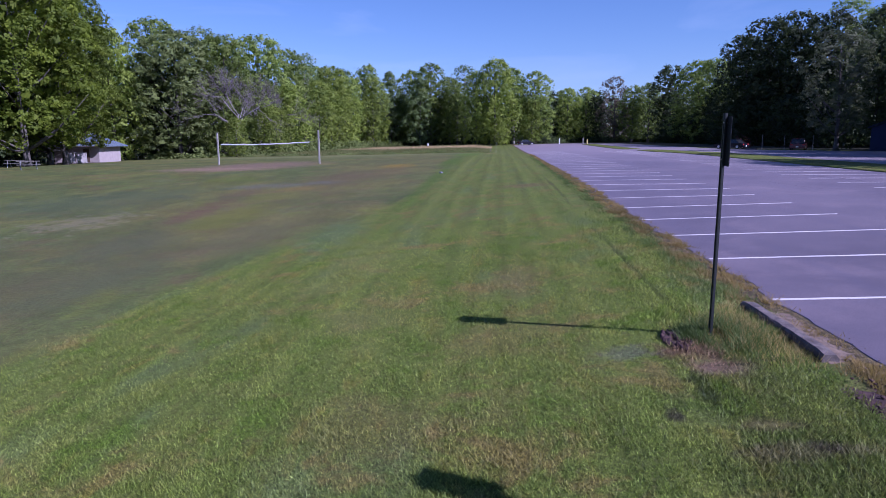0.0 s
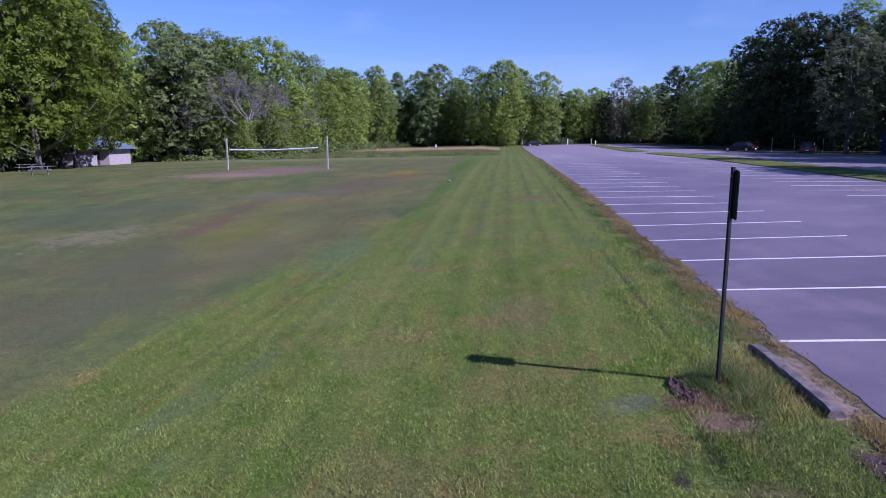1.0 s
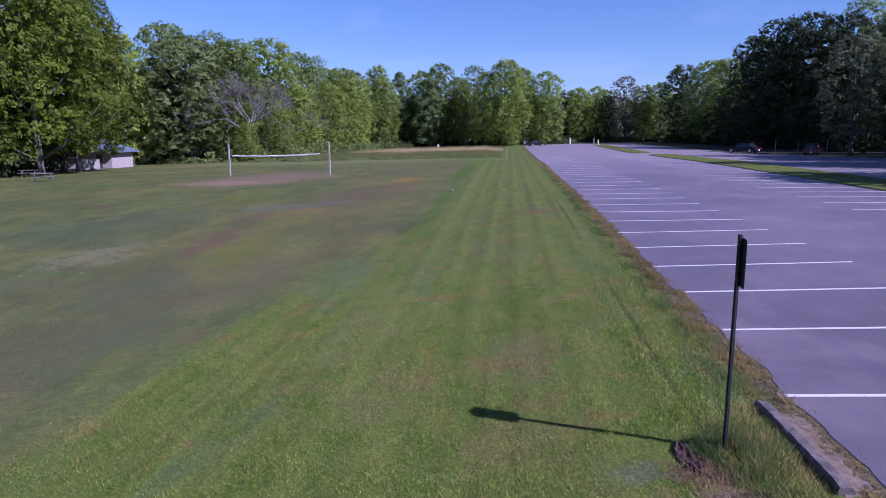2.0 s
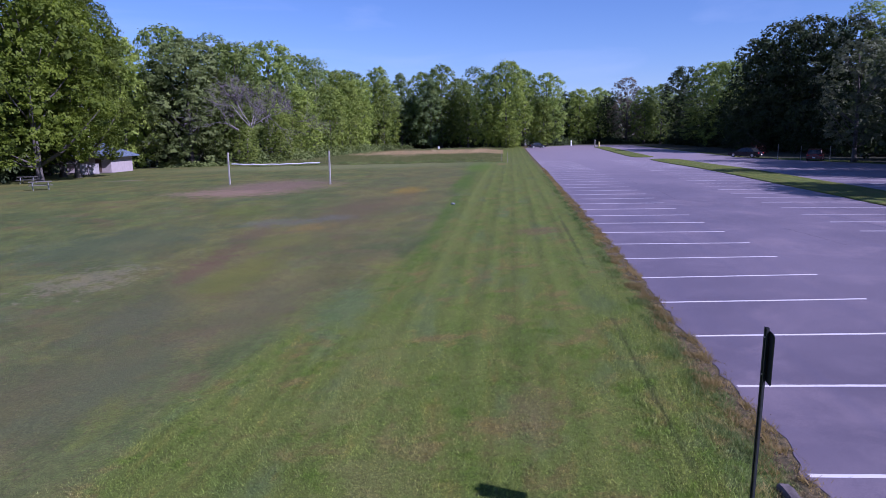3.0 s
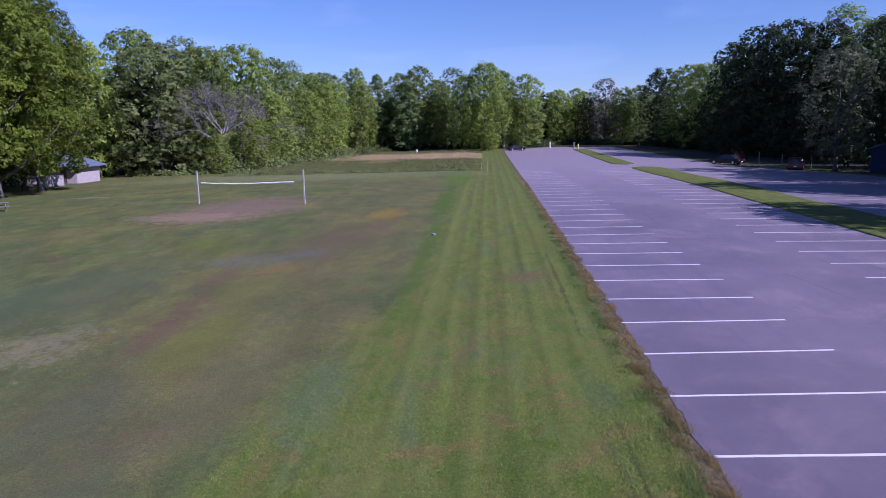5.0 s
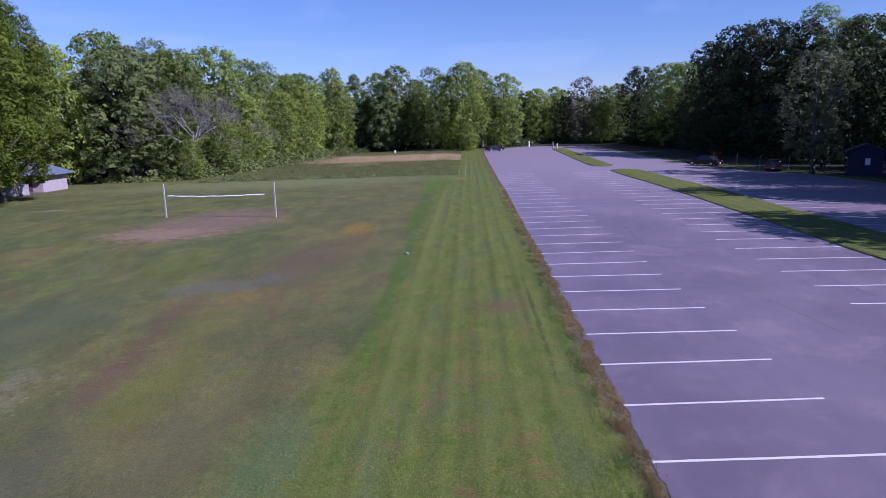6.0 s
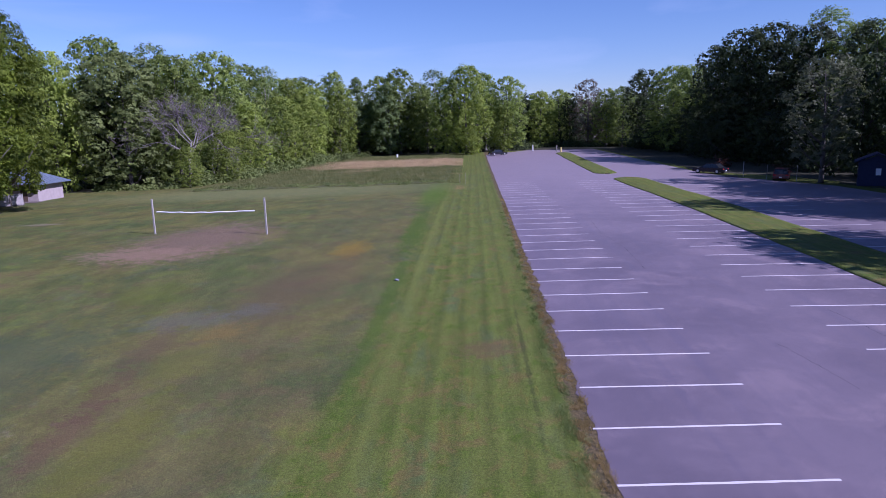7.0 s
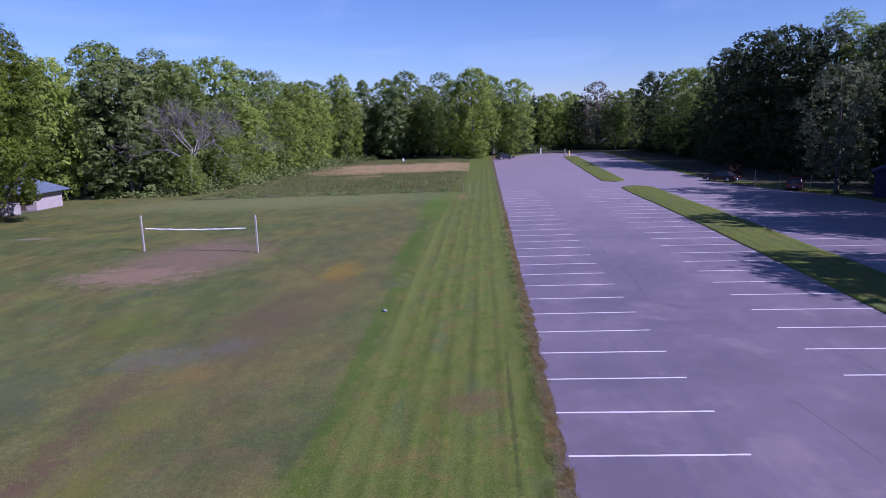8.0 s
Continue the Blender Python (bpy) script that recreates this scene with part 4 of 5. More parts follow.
rank = np.array([1 + 0.75 * noise.noise(Vector((a * 1.3, b * 1.3, 2))) + 0.35 * noise.noise(Vector((a * 4, b * 4, 7))) for a, b in zip(x, d)])
blades("lawn_grass", "short mown lawn grass blades", "grass", spots, 0.030, 0.0090, LAWN_BLADES, 31, 1.1, np.clip(rank, 0.5, 1.6))

# weeds on the verge and round the post
k = 90000
y = 0.5 + 75 * rng.uniform(0, 1, k) ** 1.6
x = 3.32 + rng.normal(0, 0.15, k) + 0.09 * np.sin(y * 1.7) + 0.06 * np.sin(y * 4.1)
clump = np.array([noise.noise(Vector((a * 3.2, b * 1.5, 5))) + 0.6 * noise.noise(Vector((a * 8, b * 5, 1))) for a, b in zip(x, y)])
keep = (clump + rng.normal(0, 0.12, k) > -0.05) & (x < 3.66 + 0.05 * np.sin(y * 6.3)) & ((y > 6.9) | (((x > 3.24) | (y < 4.6)) & (x > 2.9) & (rng.uniform(0, 1, k) < np.where((y > 3.5) & (y < 4.7), 0.9, 0.4)))) & (np.abs(x - 3.32) < 0.5 - 0.3 * np.clip((y - 25) / 30, 0, 1))
spots = np.stack([x, y, [terrain(a, b) for a, b in zip(x, y)]], 1)[keep]
blades("verge_weeds", "dry tan and brown tussocks along the asphalt edge", "weeds", spots, 0.066, 0.011, WEED, 32, 0.95, np.clip(0.75 + 1.3 * clump[keep], 0.4, 1.9) * np.where(y[keep] < 6.9, 0.55, 1.0))
k = 42000
y = 5.6 + 60 * rng.uniform(0, 1, k) ** 1.7
x = 2.98 + rng.normal(0, 0.16, k) + 0.07 * np.sin(y * 1.3 + 1)
clump = np.array([noise.noise(Vector((a * 2.6, b * 1.1, 15))) + 0.5 * noise.noise(Vector((a * 9, b * 6, 11))) for a, b in zip(x, y)])
keep = (clump + rng.normal(0, 0.12, k) > 0.0) & (x < 3.34)
spots = np.stack([x, y, [terrain(a, b) for a, b in zip(x, y)]], 1)[keep]
blades("verge_grass", "rank uncut green grass beside the dry verge", "weeds", spots, 0.058, 0.010, TUFT, 35, 0.95, np.clip(0.8 + 1.1 * clump[keep], 0.4, 1.7))
k = 5200
x = np.concatenate([rng.normal(2.42, 0.17, k), rng.normal(2.05, 0.10, 1500)])
y = np.concatenate([rng.normal(5.55, 0.30, k), rng.normal(5.66, 0.14, 1500)])
keep = ~((np.abs(x - 2.26) < 0.10) & (y < 5.76) & (y > 5.2))
spots = np.stack([x, y, [terrain(a, b) for a, b in zip(x, y)]], 1)[keep]
blades("weed_tuft", "rank green grass tuft round the sign post", "weeds", spots, 0.088, 0.0105, TUFT, 33, 1.0)
x = np.concatenate([rng.normal(2.55, 0.18, 1000), rng.normal(2.76, 0.13, 650)])
y = np.concatenate([rng.normal(5.62, 0.40, 1000), rng.uniform(4.45, 6.9, 650)])
spots = np.stack([x, y, [terrain(a, b) for a, b in zip(x, y)]], 1)
blades("weed_tuft", "tall pale seeding grass beside the wheel stop", "weeds", spots, 0.105, 0.0055, WEED, 34, 0.7)


# clods in the torn soil
k = 420
y = np.concatenate([1.3 + 2.9 * rng.uniform(0, 1, 340), rng.normal(5.5, 0.15, 80)])
x = np.concatenate([rng.normal(3.12, 0.15, 340), rng.normal(1.80, 0.06, 80)])
s = 0.005 + 0.020 * rng.uniform(0, 1, k) ** 2
c = np.stack([x, y, [terrain(a, b) + 0.016 for a, b in zip(x, y)]], 1)
arms = np.array([(1, 0, 0), (-0.9, 0.2, 0), (0, 1, 0), (0.1, -0.9, 0), (0, 0, 0.7), (0, 0, -0.6)])
tri = np.array([(0, 2, 4), (2, 1, 4), (1, 3, 4), (3, 0, 4), (2, 0, 5), (1, 2, 5), (3, 1, 5), (0, 3, 5)])
shape = arms[None] * rng.uniform(0.5, 1.5, (k, 6, 1)) + rng.normal(0, 0.12, (k, 6, 3))
verts = (c[:, None] + shape * s[:, None, None]).reshape(-1, 3)
faces = (tri[None] + 6 * np.arange(k)[:, None, None]).reshape(-1, 3)
tagged(new("soil_clods", mesh_of("soil_clods", verts, faces, SOIL)), "loose dark brown clods of torn soil", "soil", kind="stuff")

# loose stones along the broken asphalt edge
k = 1900
y = rng.uniform(1.5, 40, k)
x = 3.44 + rng.normal(0, 0.09, k)
s = rng.uniform(0.005, 0.014, k) * np.where(rng.uniform(0, 1, k) < 0.1, 1.6, 1.0)
c = np.stack([x, y, [terrain(a, b) + 0.012 for a, b in zip(x, y)]], 1)
turn = rng.uniform(0, math.tau, k)
shape = arms[None] * rng.uniform(0.6, 1.3, (k, 6, 1))
shape = np.stack([shape[..., 0] * np.cos(turn)[:, None] - shape[..., 1] * np.sin(turn)[:, None], shape[..., 0] * np.sin(turn)[:, None] + shape[..., 1] * np.cos(turn)[:, None], shape[..., 2]], -1)
verts = (c[:, None] + shape * s[:, None, None]).reshape(-1, 3)
faces = (tri[None] + 6 * np.arange(k)[:, None, None]).reshape(-1, 3)
tagged(new("verge_gravel", mesh_of("verge_gravel", verts, faces, GRAVEL)), "loose grey and brown stones along the asphalt edge", "gravel", kind="stuff")


# cracks in the asphalt
def crack(points, width, seed):
    rng = np.random.default_rng(seed)
    bm = bmesh.new()
    rows = []
    for (xa, ya), (xb, yb) in zip(points, points[1:]):
        k = max(2, int(math.hypot(xb - xa, yb - ya) / 0.12))
        for i in range(k):
            q = i / k
            x, y = xa + (xb - xa) * q + rng.normal(0, 0.02), ya + (yb - ya) * q + rng.normal(0, 0.02)
            w = width * rng.uniform(0.3, 1.2)
            z = terrain(x, y) + 0.009
            rows.append((bm.verts.new((x - w, y, z)), bm.verts.new((x + w, y + w * 0.5, z))))
    for a, b in zip(rows, rows[1:]):
        bm.faces.new((a[0], a[1], b[1], b[0]))
    ob = new("pavement_crack", mesh_from("pavement_crack", bm, CRACK))
    tagged(ob, "thin dark crack in the weathered asphalt", "crack", kind="structure")


crack([(11.2, 27.8), (11.4, 26.8), (11.55, 25.6), (11.66, 24.7), (11.8, 23.6)], 0.011, 61)
crack([(15.1, 32.0), (15.2, 31.0), (15.3, 29.8), (15.4, 28.0)], 0.012, 62)
crack([(9.6, 40.0), (9.9, 46.0), (9.5, 52.0), (9.8, 58.0)], 0.008, 63)
crack([(14.5, 45.0), (17.0, 46.2), (19.0, 45.6)], 0.016, 64)


# ---- volleyball net ----
def volleyball_net():
    a, b = Vector((-25.9, 57.3)), Vector((-15.95, 55.4))
    za, zb = terrain(*a), terrain(*b)
    ob = empty("volleyball_net", pose(a.x, a.y, za), "volleyball net between two weathered square posts", "volleyball net")
    way = b - a
    turn = math.degrees(math.atan2(way.y, way.x))
    rise = zb - za
    for i, (dx, dy, dz) in enumerate(((0, 0, 0), (way.x, way.y, rise))):
        bm = box(0.125, 0.125, 3.25, 0, 0, -0.35, 0.01)
        bmesh.ops.transform(bm, matrix=pose(dx, dy, dz, 0, 0, turn), verts=bm.verts)
        post = part("post", bm, POLE_WOOD, ob)
    # tape along the top, with a sag, tied to the posts
    u = Vector((way.x, way.y, rise))
    pts = []
    for i in range(25):
        q = i / 24
        s = 0.035 + 0.875 * q
        sag = -0.09 * math.sin(math.pi * q) + 0.012 * math.sin(q * 31)
        pts.append(u * s + Vector((0, 0, 1.84 + 0.05 * q + sag)))
    bm = tube(pts, [0.052 + 0.008 * math.sin(i * 2.3) for i in range(25)], 8)
    part("tape", bm, NET_TAPE, ob, "sagging white net tape")
    bm = tube([u * 0.01 + Vector((0, 0, 1.90)), pts[0]], [0.008, 0.008], 5)
    part("rope", bm, NET_CORD, ob)
    bm = tube([pts[-1], u * 0.99 + Vector((0, 0, 1.98))], [0.008, 0.008], 5)
    part("rope", bm, NET_CORD, ob)


volleyball_net()


# ---- shelter house by the grove ----
def house():
    ob = empty("house", on(-64.6, 94.8, 0.1), "low pale park building with a blue-grey hip roof", "building")
    # local: x along the front, y to the back
    L, D, H = 7.2, 5.8, 2.35
    part("wall", box(L, 0.2, H + 0.6, 0, 0.1, -0.6), WALL_PAINT, ob)
    part("wall", box(L, 0.2, H + 0.6, 0, D - 0.1, -0.6), WALL_PAINT, ob)
    for x in (-L / 2 + 0.1, L / 2 - 0.1):
        part("wall", box(0.2, D - 0.41, H + 0.6, x, D / 2, -0.6), WALL_PAINT, ob)
    bm = bmesh.new()
    o = 0.85
    x0, x1, y0, y1, z0, z1 = -L / 2 - o, L / 2 + o, -o, D + o, H, H + 2.1
    low = [bm.verts.new(p) for p in ((x0, y0, z0), (x1, y0, z0), (x1, y1, z0), (x0, y1, z0))]
    rim = [bm.verts.new(p) for p in ((x0, y0, z0 + 0.14), (x1, y0, z0 + 0.14), (x1, y1, z0 + 0.14), (x0, y1, z0 + 0.14))]
    ra, rb = bm.verts.new((-0.9, D / 2, z1)), bm.verts.new((0.9, D / 2, z1))
    bm.faces.new(low[::-1])
    for i in range(4):
        bm.faces.new((low[i], low[(i + 1) % 4], rim[(i + 1) % 4], rim[i]))
    bm.faces.new((rim[0], rim[1], rb, ra))
    bm.faces.new((rim[1], rim[2], rb))
    bm.faces.new((rim[2], rim[3], ra, rb))
    bm.faces.new((rim[3], rim[0], ra))
    roof = part("roof", bm, ROOF_METAL, ob, "blue-grey metal hip roof")
    # standing seams, built only on the two slopes the camera sees
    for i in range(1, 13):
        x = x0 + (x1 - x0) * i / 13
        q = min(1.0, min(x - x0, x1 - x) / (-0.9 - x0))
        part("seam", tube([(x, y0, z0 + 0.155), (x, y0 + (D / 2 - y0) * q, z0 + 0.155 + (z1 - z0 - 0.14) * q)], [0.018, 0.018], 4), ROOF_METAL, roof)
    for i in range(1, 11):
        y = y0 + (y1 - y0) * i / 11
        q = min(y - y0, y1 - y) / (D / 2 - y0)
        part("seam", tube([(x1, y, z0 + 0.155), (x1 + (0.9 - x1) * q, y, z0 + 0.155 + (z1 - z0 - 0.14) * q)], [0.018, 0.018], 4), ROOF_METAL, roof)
    part("door", box(0.95, 0.05, 2.05, 1.6, -0.03, 0), TRIM_BROWN, ob, "brown wooden door")
    part("gutter", box(L + 2 * o, 0.1, 0.1, 0, -o - 0.06, H + 0.02, 0.02), TRIM_BROWN, ob)
    part("apron", box(L + 1.2, 1.6, 0.5, 0.2, -0.82, -0.46, 0.01), CONCRETE, ob, "concrete apron along the front")


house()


def cabinet(m, h):
    ob = empty("utility_cabinet", m, "pale metal utility cabinet beside the park building", "utility cabinet", "cabinets by the building")
    part("body", box(1.25, 0.8, h, 0, 0, 0.08, 0.02), CABINET, ob)
    part("plinth", box(1.35, 0.9, 0.12, 0, 0, -0.02), CONCRETE, ob)
    part("door", box(1.1, 0.03, h - 0.2, 0, -0.42, 0.18, 0.005), CABINET, ob)
    part("lid", box(1.33, 0.88, 0.05, 0, 0, h + 0.085, 0.01), CABINET, ob)


cabinet(on(-62.0, 89.4, 0, 28), 1.45)
cabinet(on(-60.6, 89.9, 0, 24), 1.4)


def picnic_table(m):
    ob = empty("picnic_table", m, "weathered wooden picnic table on galvanised pipe legs", "picnic table", "picnic tables on the grass")
    for i in range(5):
        part("plank", box(1.85, 0.135, 0.04, 0, -0.29 + 0.145 * i, 0.72, 0.005), TABLE_WOOD, ob)
    for s in (-1, 1):
        for i in range(2):
            part("bench_plank", box(1.85, 0.13, 0.04, 0, s * (0.62 + 0.14 * i), 0.43, 0.005), TABLE_WOOD, ob)
        x = s * 0.62
        for e in (-1, 1):
            part("leg", tube([(x, e * 0.60, -0.02), (x, e * 0.25, 0.72)], [0.026, 0.026], 7), TABLE_PIPE, ob)
        part("crossbar", tube([(x, -0.78, 0.41), (x, 0.78, 0.41)], [0.024, 0.024], 7), TABLE_PIPE, ob)


picnic_table(on(-42.8, 55.0, 0, 40))
picnic_table(on(-52.5, 66.0, 0, 20))
picnic_table(on(-56.6, 64.0, 0, 15))


# ---- vehicles ----
def car(m, name, label, paint, length, height, cabin, wagon=False):
    """A parked car, nose towards +x."""
    ob = empty(name, m, label, "car")
    L, H, W = length, height, 1.78
    wr = 0.33
    belt = H * 0.58
    r = L / 2
    # lower body with wheel arches
    out = [(-r, 0.42), (-r + 0.03, 0.28), (-r * 0.86, 0.22)]
    for cx in (-r * 0.62, r * 0.64):
        out += [(cx + (wr + 0.06) * math.cos(a), 0.24 + (wr + 0.06) * math.sin(a)) for a in (radians(q) for q in range(180, -1, -20))]
    out += [(r * 0.90, 0.22), (r - 0.02, 0.30), (r, 0.5), (r - 0.06, belt - 0.16), (r * 0.45, belt), (-r * 0.8, belt + 0.02), (-r + 0.04, belt - 0.06)]
    bm = prism(out, W)
    bmesh.ops.recalc_face_normals(bm, faces=bm.faces)
    body = part("body", bm, paint, ob)
    a, b, c, d = cabin
    gl = bmesh.new()
    low = [(a, -W / 2 + 0.06), (d, -W / 2 + 0.06), (d, W / 2 - 0.06), (a, W / 2 - 0.06)]
    up = [(b, -W / 2 + 0.2), (c, -W / 2 + 0.2), (c, W / 2 - 0.2), (b, W / 2 - 0.2)]
    lo = [gl.verts.new((x, y, belt - 0.01)) for x, y in low]
    hi = [gl.verts.new((x, y, H - 0.06)) for x, y in up]
    gl.faces.new(hi)
    for i in range(4):
        gl.faces.new((lo[i], lo[(i + 1) % 4], hi[(i + 1) % 4], hi[i]))
    part("cabin_glass", gl, CAR_GLASS, ob, "dark tinted windows")
    rf = box(abs(c - b) + 0.1, W - 0.36, 0.06, (b + c) / 2, 0, H - 0.065, 0.02)
    part("roof", rf, paint, ob)
    for x in (a, d):
        for s in (-1, 1):
            tx = b if x == a else c
            part("pillar", tube([(x, s * (W / 2 - 0.06), belt - 0.01), (tx, s * (W / 2 - 0.2), H - 0.05)], [0.04, 0.035], 5), paint, ob)
    for cx in (-r * 0.62, r * 0.64):
        for s in (-1, 1):
            y = s * (W / 2 - 0.09)
            tyre = part("tyre", tube([(cx, y - 0.1, wr), (cx, y + 0.1, wr)], [wr, wr], 20), TYRE, ob)
            part("rim", tube([(cx, y - 0.105, wr), (cx, y + 0.105, wr)], [wr * 0.62, wr * 0.62], 12), RIM, tyre)
    for s in (-1, 1):
        part("headlight", box(0.08, 0.34, 0.14, r - 0.05, s * 0.62, belt - 0.30, 0.02), LAMP_GLASS, ob, "clear headlight")
        part("tail_light", box(0.06, 0.30, 0.16, -r + 0.01, s * 0.68, belt - 0.24, 0.02), TAIL_GLASS, ob, "red tail light")
        part("mirror", box(0.10, 0.16, 0.11, d - 0.25, s * (W / 2 + 0.07), belt + 0.02, 0.02), paint, ob)
    part("bumper", box(0.10, W - 0.1, 0.18, r + 0.02, 0, 0.30, 0.03), paint, ob)
    part("bumper", box(0.10, W - 0.1, 0.18, -r - 0.02, 0, 0.30, 0.03), paint, ob)
    part("number_plate", box(0.01, 0.32, 0.15, -r - 0.075, 0, 0.36), WHITE, ob)
    return ob


car(on(35.0, 103.4, 0.02, 132), "sedan", "dark sedan parked under the trees", CAR_DARK, 4.7, 1.45, (-1.75, -1.05, 0.35, 1.15))
car(on(39.3, 90.3, 0.02, 62), "hatchback", "small red car parked under the trees", CAR_RED, 3.6, 1.5, (-1.65, -1.35, 0.2, 0.9))
car(on(6.5, 173.0, 0.02, 25), "sedan", "black car parked at the far end of the lot", CAR_DARK, 4.5, 1.42, (-1.7, -1.0, 0.35, 1.1))


# ---- posts, signs and shed across the lots ----
def pole(m, h, r, material, label, cap=True):
    ob = empty("post", m, label, "post")
    part("shaft", tube([(0, 0, -0.2), (0, 0, h * 0.5), (0, 0, h)], [r, r * 0.98, r * 0.95], 9), material, ob)
    if cap:
        part("cap", tube([(0, 0, h), (0, 0, h + 0.04)], [r * 1.15, r * 0.5], 9), material, ob)
    return ob


pole(on(36.6, 95.5), 2.05, 0.05, POLE_WOOD, "pale thin post at the lot's edge")
pole(on(39.9, 87.6), 1.9, 0.035, POLE_WOOD, "thin grey post beside the parked red car")
pole(on(37.6, 90.6), 1.9, 0.03, POLE_WOOD, "thin grey post under the trees")
pole(on(17.0, 193.0), 1.6, 0.16, WHITE, "stout white post at the lot's exit")
pole(on(22.2, 181.0), 1.7, 0.14, POLE_WOOD, "wooden post at the end of the grass island")
pole(on(23.2, 180.0), 1.25, 0.17, YELLOW, "short pale yellow bollard at the end of the island")
pole(on(-0.72, 96.2), 1.5, 0.02, POLE_WOOD, "thin wooden stake at the meadow's corner")
pole(on(-1.6, 99.0), 1.2, 0.02, POLE_WOOD, "thin wooden stake at the meadow's corner")
pole(on(-19.6, 178.5), 0.95, 0.22, WHITE, "white marker at the far edge of the meadow")


def stone_kerb(m):
    ob = empty("kerb_block", m, "pale concrete block lying at the lot's edge", "kerb block")
    part("block", box(1.8, 0.3, 0.18, 0, 0, 0, 0.03), CONCRETE, ob)


stone_kerb(on(35.4, 96.4, 0.0, 130))


def shed():
    ob = empty("shed", on(44.6, 79.6, 0, -28), "dark blue park shed under the trees", "shed")
    part("wall", box(3.4, 0.12, 2.75, 0, 0, -0.1), SHED_BLUE, ob)
    part("wall", box(3.4, 0.12, 2.75, 0, 3.0, -0.1), SHED_BLUE, ob)
    for x in (-1.64, 1.64):
        part("wall", box(0.12, 2.87, 2.75, x, 1.5, -0.1), SHED_BLUE, ob)
    roof = prism([(-2.1, 2.6), (0, 3.5), (2.1, 2.6), (2.1, 2.7), (0, 3.62), (-2.1, 2.7)], 3.8, 1.5)
    bmesh.ops.recalc_face_normals(roof, faces=roof.faces)
    part("roof", roof, SHED_BLUE, ob)
    part("gable", prism([(-1.7, 2.65), (1.7, 2.65), (0, 3.4)], 0.1, 0.0), SHED_BLUE, ob)
    win = part("window", box(0.50, 0.05, 0.75, 0.2, -0.07, 1.2, 0.01), WHITE, ob, "pale notice panel")


shed()


# ---- bare tree at the wood's edge ----
def bare_tree(m, h, seed, label, material=TWIG):
    rng = np.random.default_rng(seed)
    ob = empty("tree", m, label, "tree", "wood west of the field")
    bm, twigs = bmesh.new(), bmesh.new()
    def grow(p, d, length, r, level):
        e = p + d * length
        mid = p.lerp(e, 0.5) + Vector(rng.normal(0, 0.05 * length, 3))
        tube([p, mid, e], [r, r * 0.8, r * 0.55], 6 if level < 2 else 3, bm if level < 2 else twigs, level < 2)
        if level == 5:
            return
        for _ in range((6, 4, 4, 4, 3)[level]):
            nd = (d + Vector(rng.normal(0, 0.55, 3)) + Vector((0, 0, 0.18))).normalized()
            grow(p.lerp(e, rng.uniform(0.55, 1.0)), nd, length * rng.uniform(0.52, 0.78), max(0.012, r * 0.5), level + 1)
    grow(Vector((0, 0, -0.2)), Vector((0.05, 0, 1)), h * 0.34, h * 0.0085, 0)
    part("trunk", bm, PALE_BARK, ob, "", True)
    part("twig_crown", twigs, material, ob)


bare_tree(on(-45.6, 111.0), 21.5, 5, "bare grey tree with purplish twigs at the wood's edge")
bare_tree(on(-46.0, 122.0), 20.0, 8, "bare grey tree with purplish twigs at the wood's edge")


# ---- meadow and undergrowth ----
def in_meadow(x, y):
    return 98.5 + 1.5 * noise.noise(Vector((x * 0.4, 0, 1))) < y < 186 and -41 + (y - 100) * 0.06 < x < -1.4 - 0.01 * (y - 97)


n = Nodes("meadow_ground")
MEADOW_GROUND = n.finish(n.mix(n.noise(0.25, 5), (0.060, 0.072, 0.026), (0.120, 0.112, 0.052)), 0.95, bump=n.noise(3, 5), strength=0.8, distance=0.15)
ys = [99.2 + 1.0 * i for i in range(87)]
sheet("meadow_floor", [(-41 + (y - 100) * 0.06, y) for y in ys], [(wavy(-3.4 - 0.01 * (y - 97), y, 0.5, 8.0), y) for y in ys], 0.04, MEADOW_GROUND, "matted dead grass under the rough meadow", "meadow")

rng = np.random.default_rng(9)
pts = scatter(rng, 210000, -42, -1.2, 98, 187)
pts = pts[[in_meadow(a, b) for a, b, _ in pts]]


def dryness(a, b):
    """Straw stands in a belt across the middle of the meadow."""
    belt = math.exp(-((b - 150 + 4 * noise.noise(Vector((a * 0.1, 4, 4)))) / 15) ** 4) * ease(-44, -20, a)
    return 1.25 * belt - 0.68 + 0.62 * noise.noise(Vector((a * 0.05, b * 0.09, 3))) + 0.5 * noise.noise(Vector((a * 0.16, b * 0.25, 8)))


dry = np.array([dryness(a, b) for a, b, _ in pts]) + rng.normal(0, 0.20, len(pts)) > 0
inside = np.clip(np.minimum((-1.4 - pts[:, 0]) / 4.5, (pts[:, 1] - 98) / 6), 0.3, 1) * np.array([1 + 0.5 * noise.noise(Vector((a * 0.35, b * 0.2, 6))) for a, b, _ in pts])
blades("meadow_grass", "tall rough green meadow grass", "meadow grass", pts[~dry], 0.36, 0.055, MEADOW, 41, 0.9, inside[~dry])
blades("meadow_straw", "tall dry straw-coloured meadow grass", "meadow grass", pts[dry], 0.42, 0.055, STRAW, 42, 0.8, inside[dry])


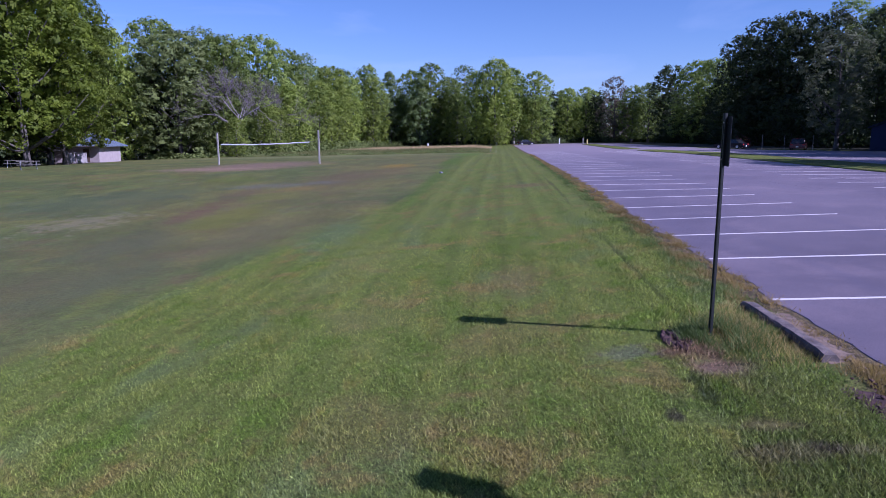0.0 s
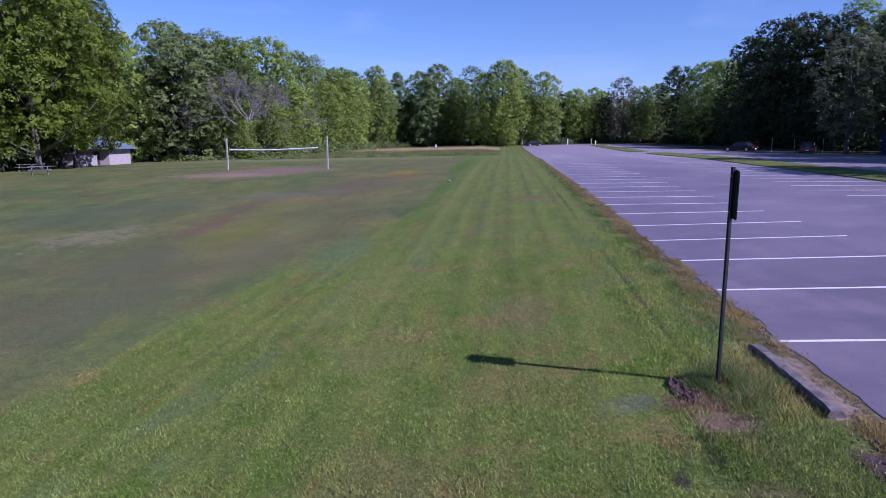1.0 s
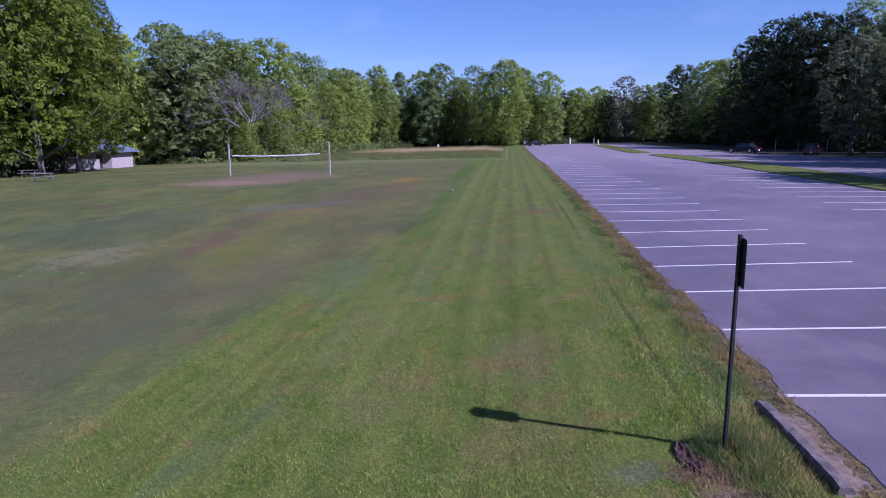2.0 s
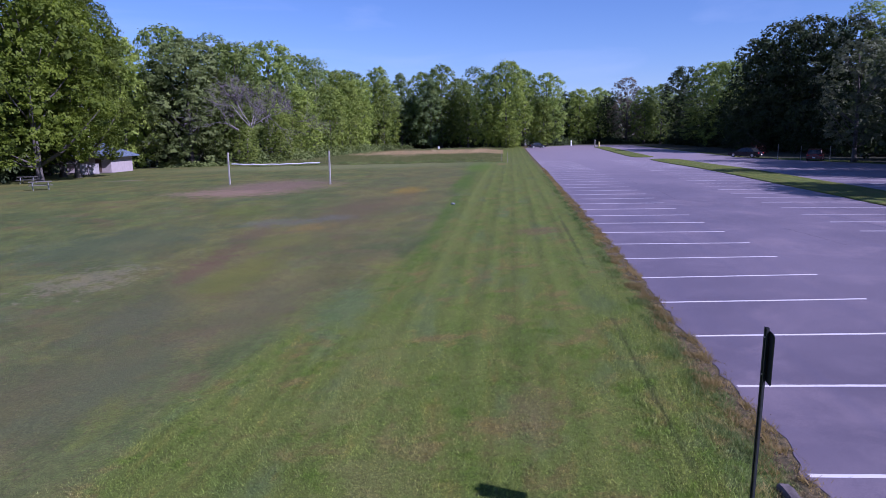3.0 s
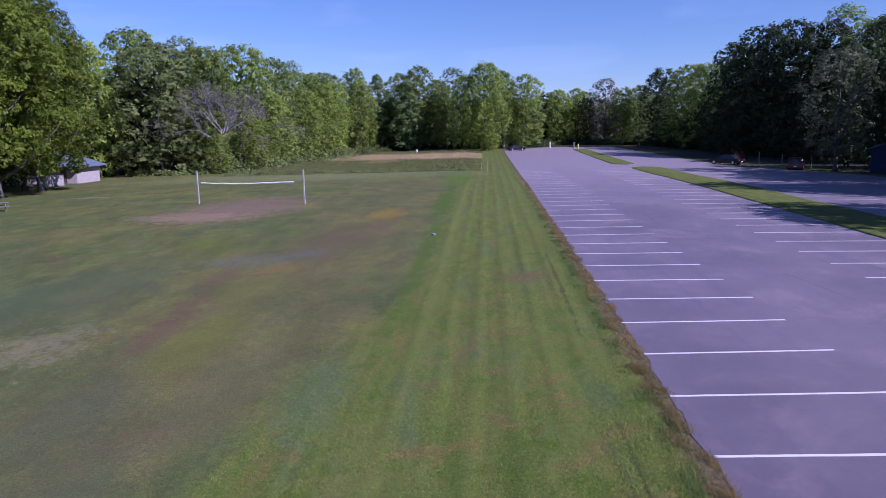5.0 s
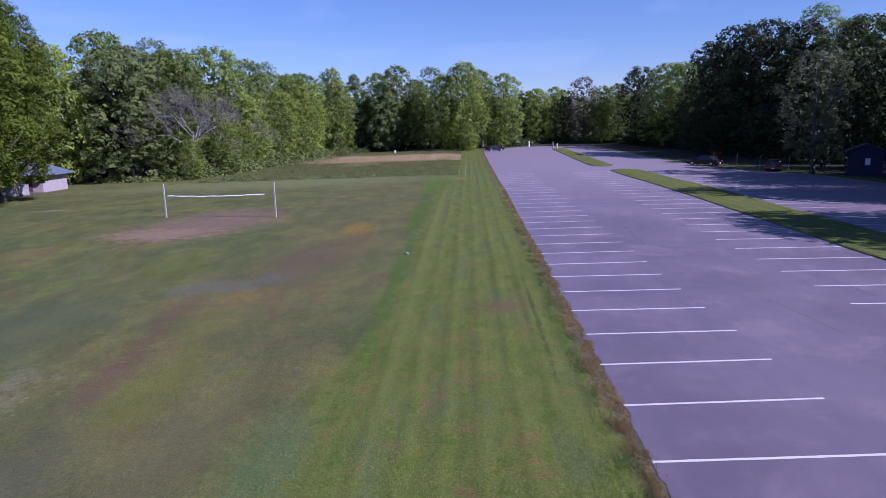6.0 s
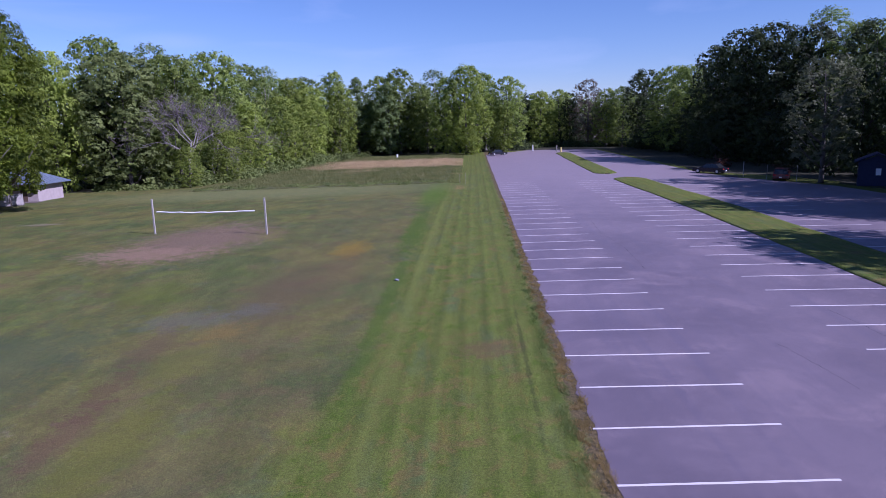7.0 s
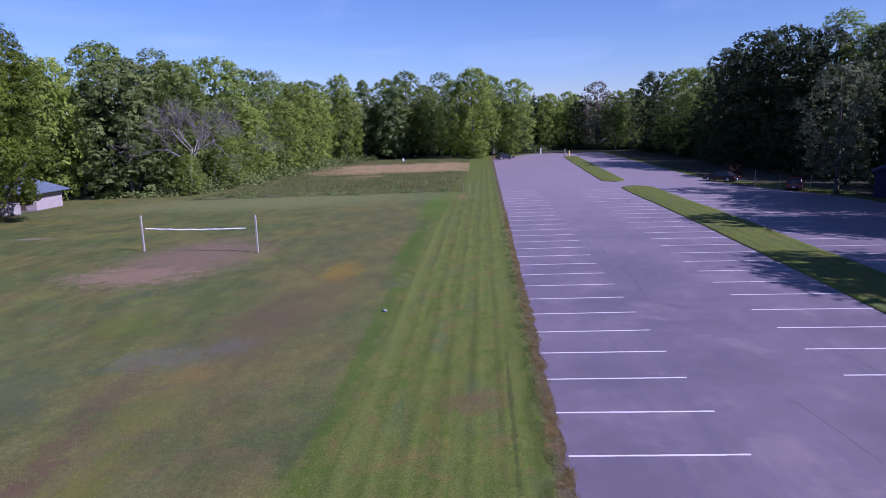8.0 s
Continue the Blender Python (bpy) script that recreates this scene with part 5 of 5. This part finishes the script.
def thicket(name, label, centres, leaf, seed, leaves=150, size=0.16):
    rng = np.random.default_rng(seed)
    P, N, S = [], [], []
    for x, y, r, h in centres:
        d = rng.normal(size=(leaves, 3))
        d /= np.linalg.norm(d, axis=1, keepdims=True)
        d[:, 2] = np.abs(d[:, 2])
        p = np.array([x, y, terrain(x, y)]) + d * rng.uniform(0.4, 1.05, (leaves, 1)) * np.array([r, r, h])
        P.append(p), N.append(d * 0.6 + np.array([0, 0, 0.5]) + rng.normal(0, 0.4, (leaves, 3))), S.append(size * rng.uniform(0.6, 1.3, leaves))
    v, f = leaf_quads(np.concatenate(P), np.concatenate(N), np.concatenate(S), rng)
    return tagged(new(name, mesh_of(name, v, f, leaf)), label, "undergrowth", kind="stuff")


def along(a, b, step, r, h, spread):
    a, b = Vector(a), Vector(b)
    k = int((b - a).length / step)
    return [(*(a.lerp(b, (i + rng.uniform(0, 1)) / k) + Vector(rng.normal(0, spread, 2))), r * rng.uniform(0.6, 1.4), h * rng.uniform(0.6, 1.4)) for i in range(k)]


thicket("undergrowth", "low green shrubs along the meadow's front", along((-40, 101), (-5, 100.5), 0.9, 1.1, 0.4, 1.3), LEAF_DARK, 51, 170, 0.10)
thicket("undergrowth", "dense shrubs at the foot of the western wood", along((-62, 110), (-45, 108), 1.3, 1.5, 0.8, 1.0) + along((-44, 110), (-37, 176), 0.7, 1.9, 2.2, 1.8) + along((-37, 176), (-34, 190), 1.0, 2.0, 1.7, 1.5), LEAF_DARK, 52, 190, 0.2)
thicket("undergrowth", "dense shrubs under the western wood, coloured dark for shade", along((-66, 118), (-50, 118), 0.9, 2.4, 3.5, 1.5) + along((-50, 120), (-46, 190), 1.0, 2.4, 3.8, 1.5) + along((-95, 78), (-78, 108), 1.2, 2.6, 4.0, 1.5), LEAF_SHADED, 53, 150, 0.3)
thicket("undergrowth", "shrubs at the foot of the far wood", along((-40, 208), (14, 206), 0.8, 2.6, 4.0, 1.2) + along((13, 200), (19, 214), 1.0, 2.0, 1.8, 0.8) + along((20, 216), (46, 208), 1.0, 2.2, 2.2, 1.0) + along((15, 226), (60, 220), 0.9, 2.8, 4.0, 1.2), LEAF_SHADED, 54, 170, 0.28)
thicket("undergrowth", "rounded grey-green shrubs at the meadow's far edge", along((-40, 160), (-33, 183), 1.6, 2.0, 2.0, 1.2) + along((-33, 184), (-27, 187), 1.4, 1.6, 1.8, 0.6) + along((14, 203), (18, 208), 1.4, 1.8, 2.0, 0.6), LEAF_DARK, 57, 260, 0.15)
thicket("undergrowth", "shrubs under the eastern wood, coloured dark for shade", along((46, 208), (54, 135), 0.9, 2.4, 3.4, 1.2) + along((55, 135), (66, 96), 0.9, 2.6, 3.4, 1.2) + along((62, 100), (58, 78), 1.1, 2.0, 2.5, 0.8), LEAF_SHADED, 55, 140, 0.28)
thicket("undergrowth", "small reddish shrub behind the parked car", [(40.5, 115, 1.6, 2.2), (41.6, 116, 1.3, 1.9)], LEAF_RED, 56, 90, 0.2)


# ---- a pale stone on the lawn ----
bm = bmesh.new()
bmesh.ops.create_icosphere(bm, subdivisions=3, radius=0.12)
for v in bm.verts:
    v.co *= 1 + 0.35 * noise.noise(v.co * 9) + 0.12 * noise.noise(v.co * 24)
    v.co.z *= 0.55
stone = new("stone", mesh_from("stone", bm, STONE, True))
stone.matrix_basis = on(-3.8, 39.2, 0.04, 25)
tagged(stone, "small pale grey stone lying at the mown edge", "stone")
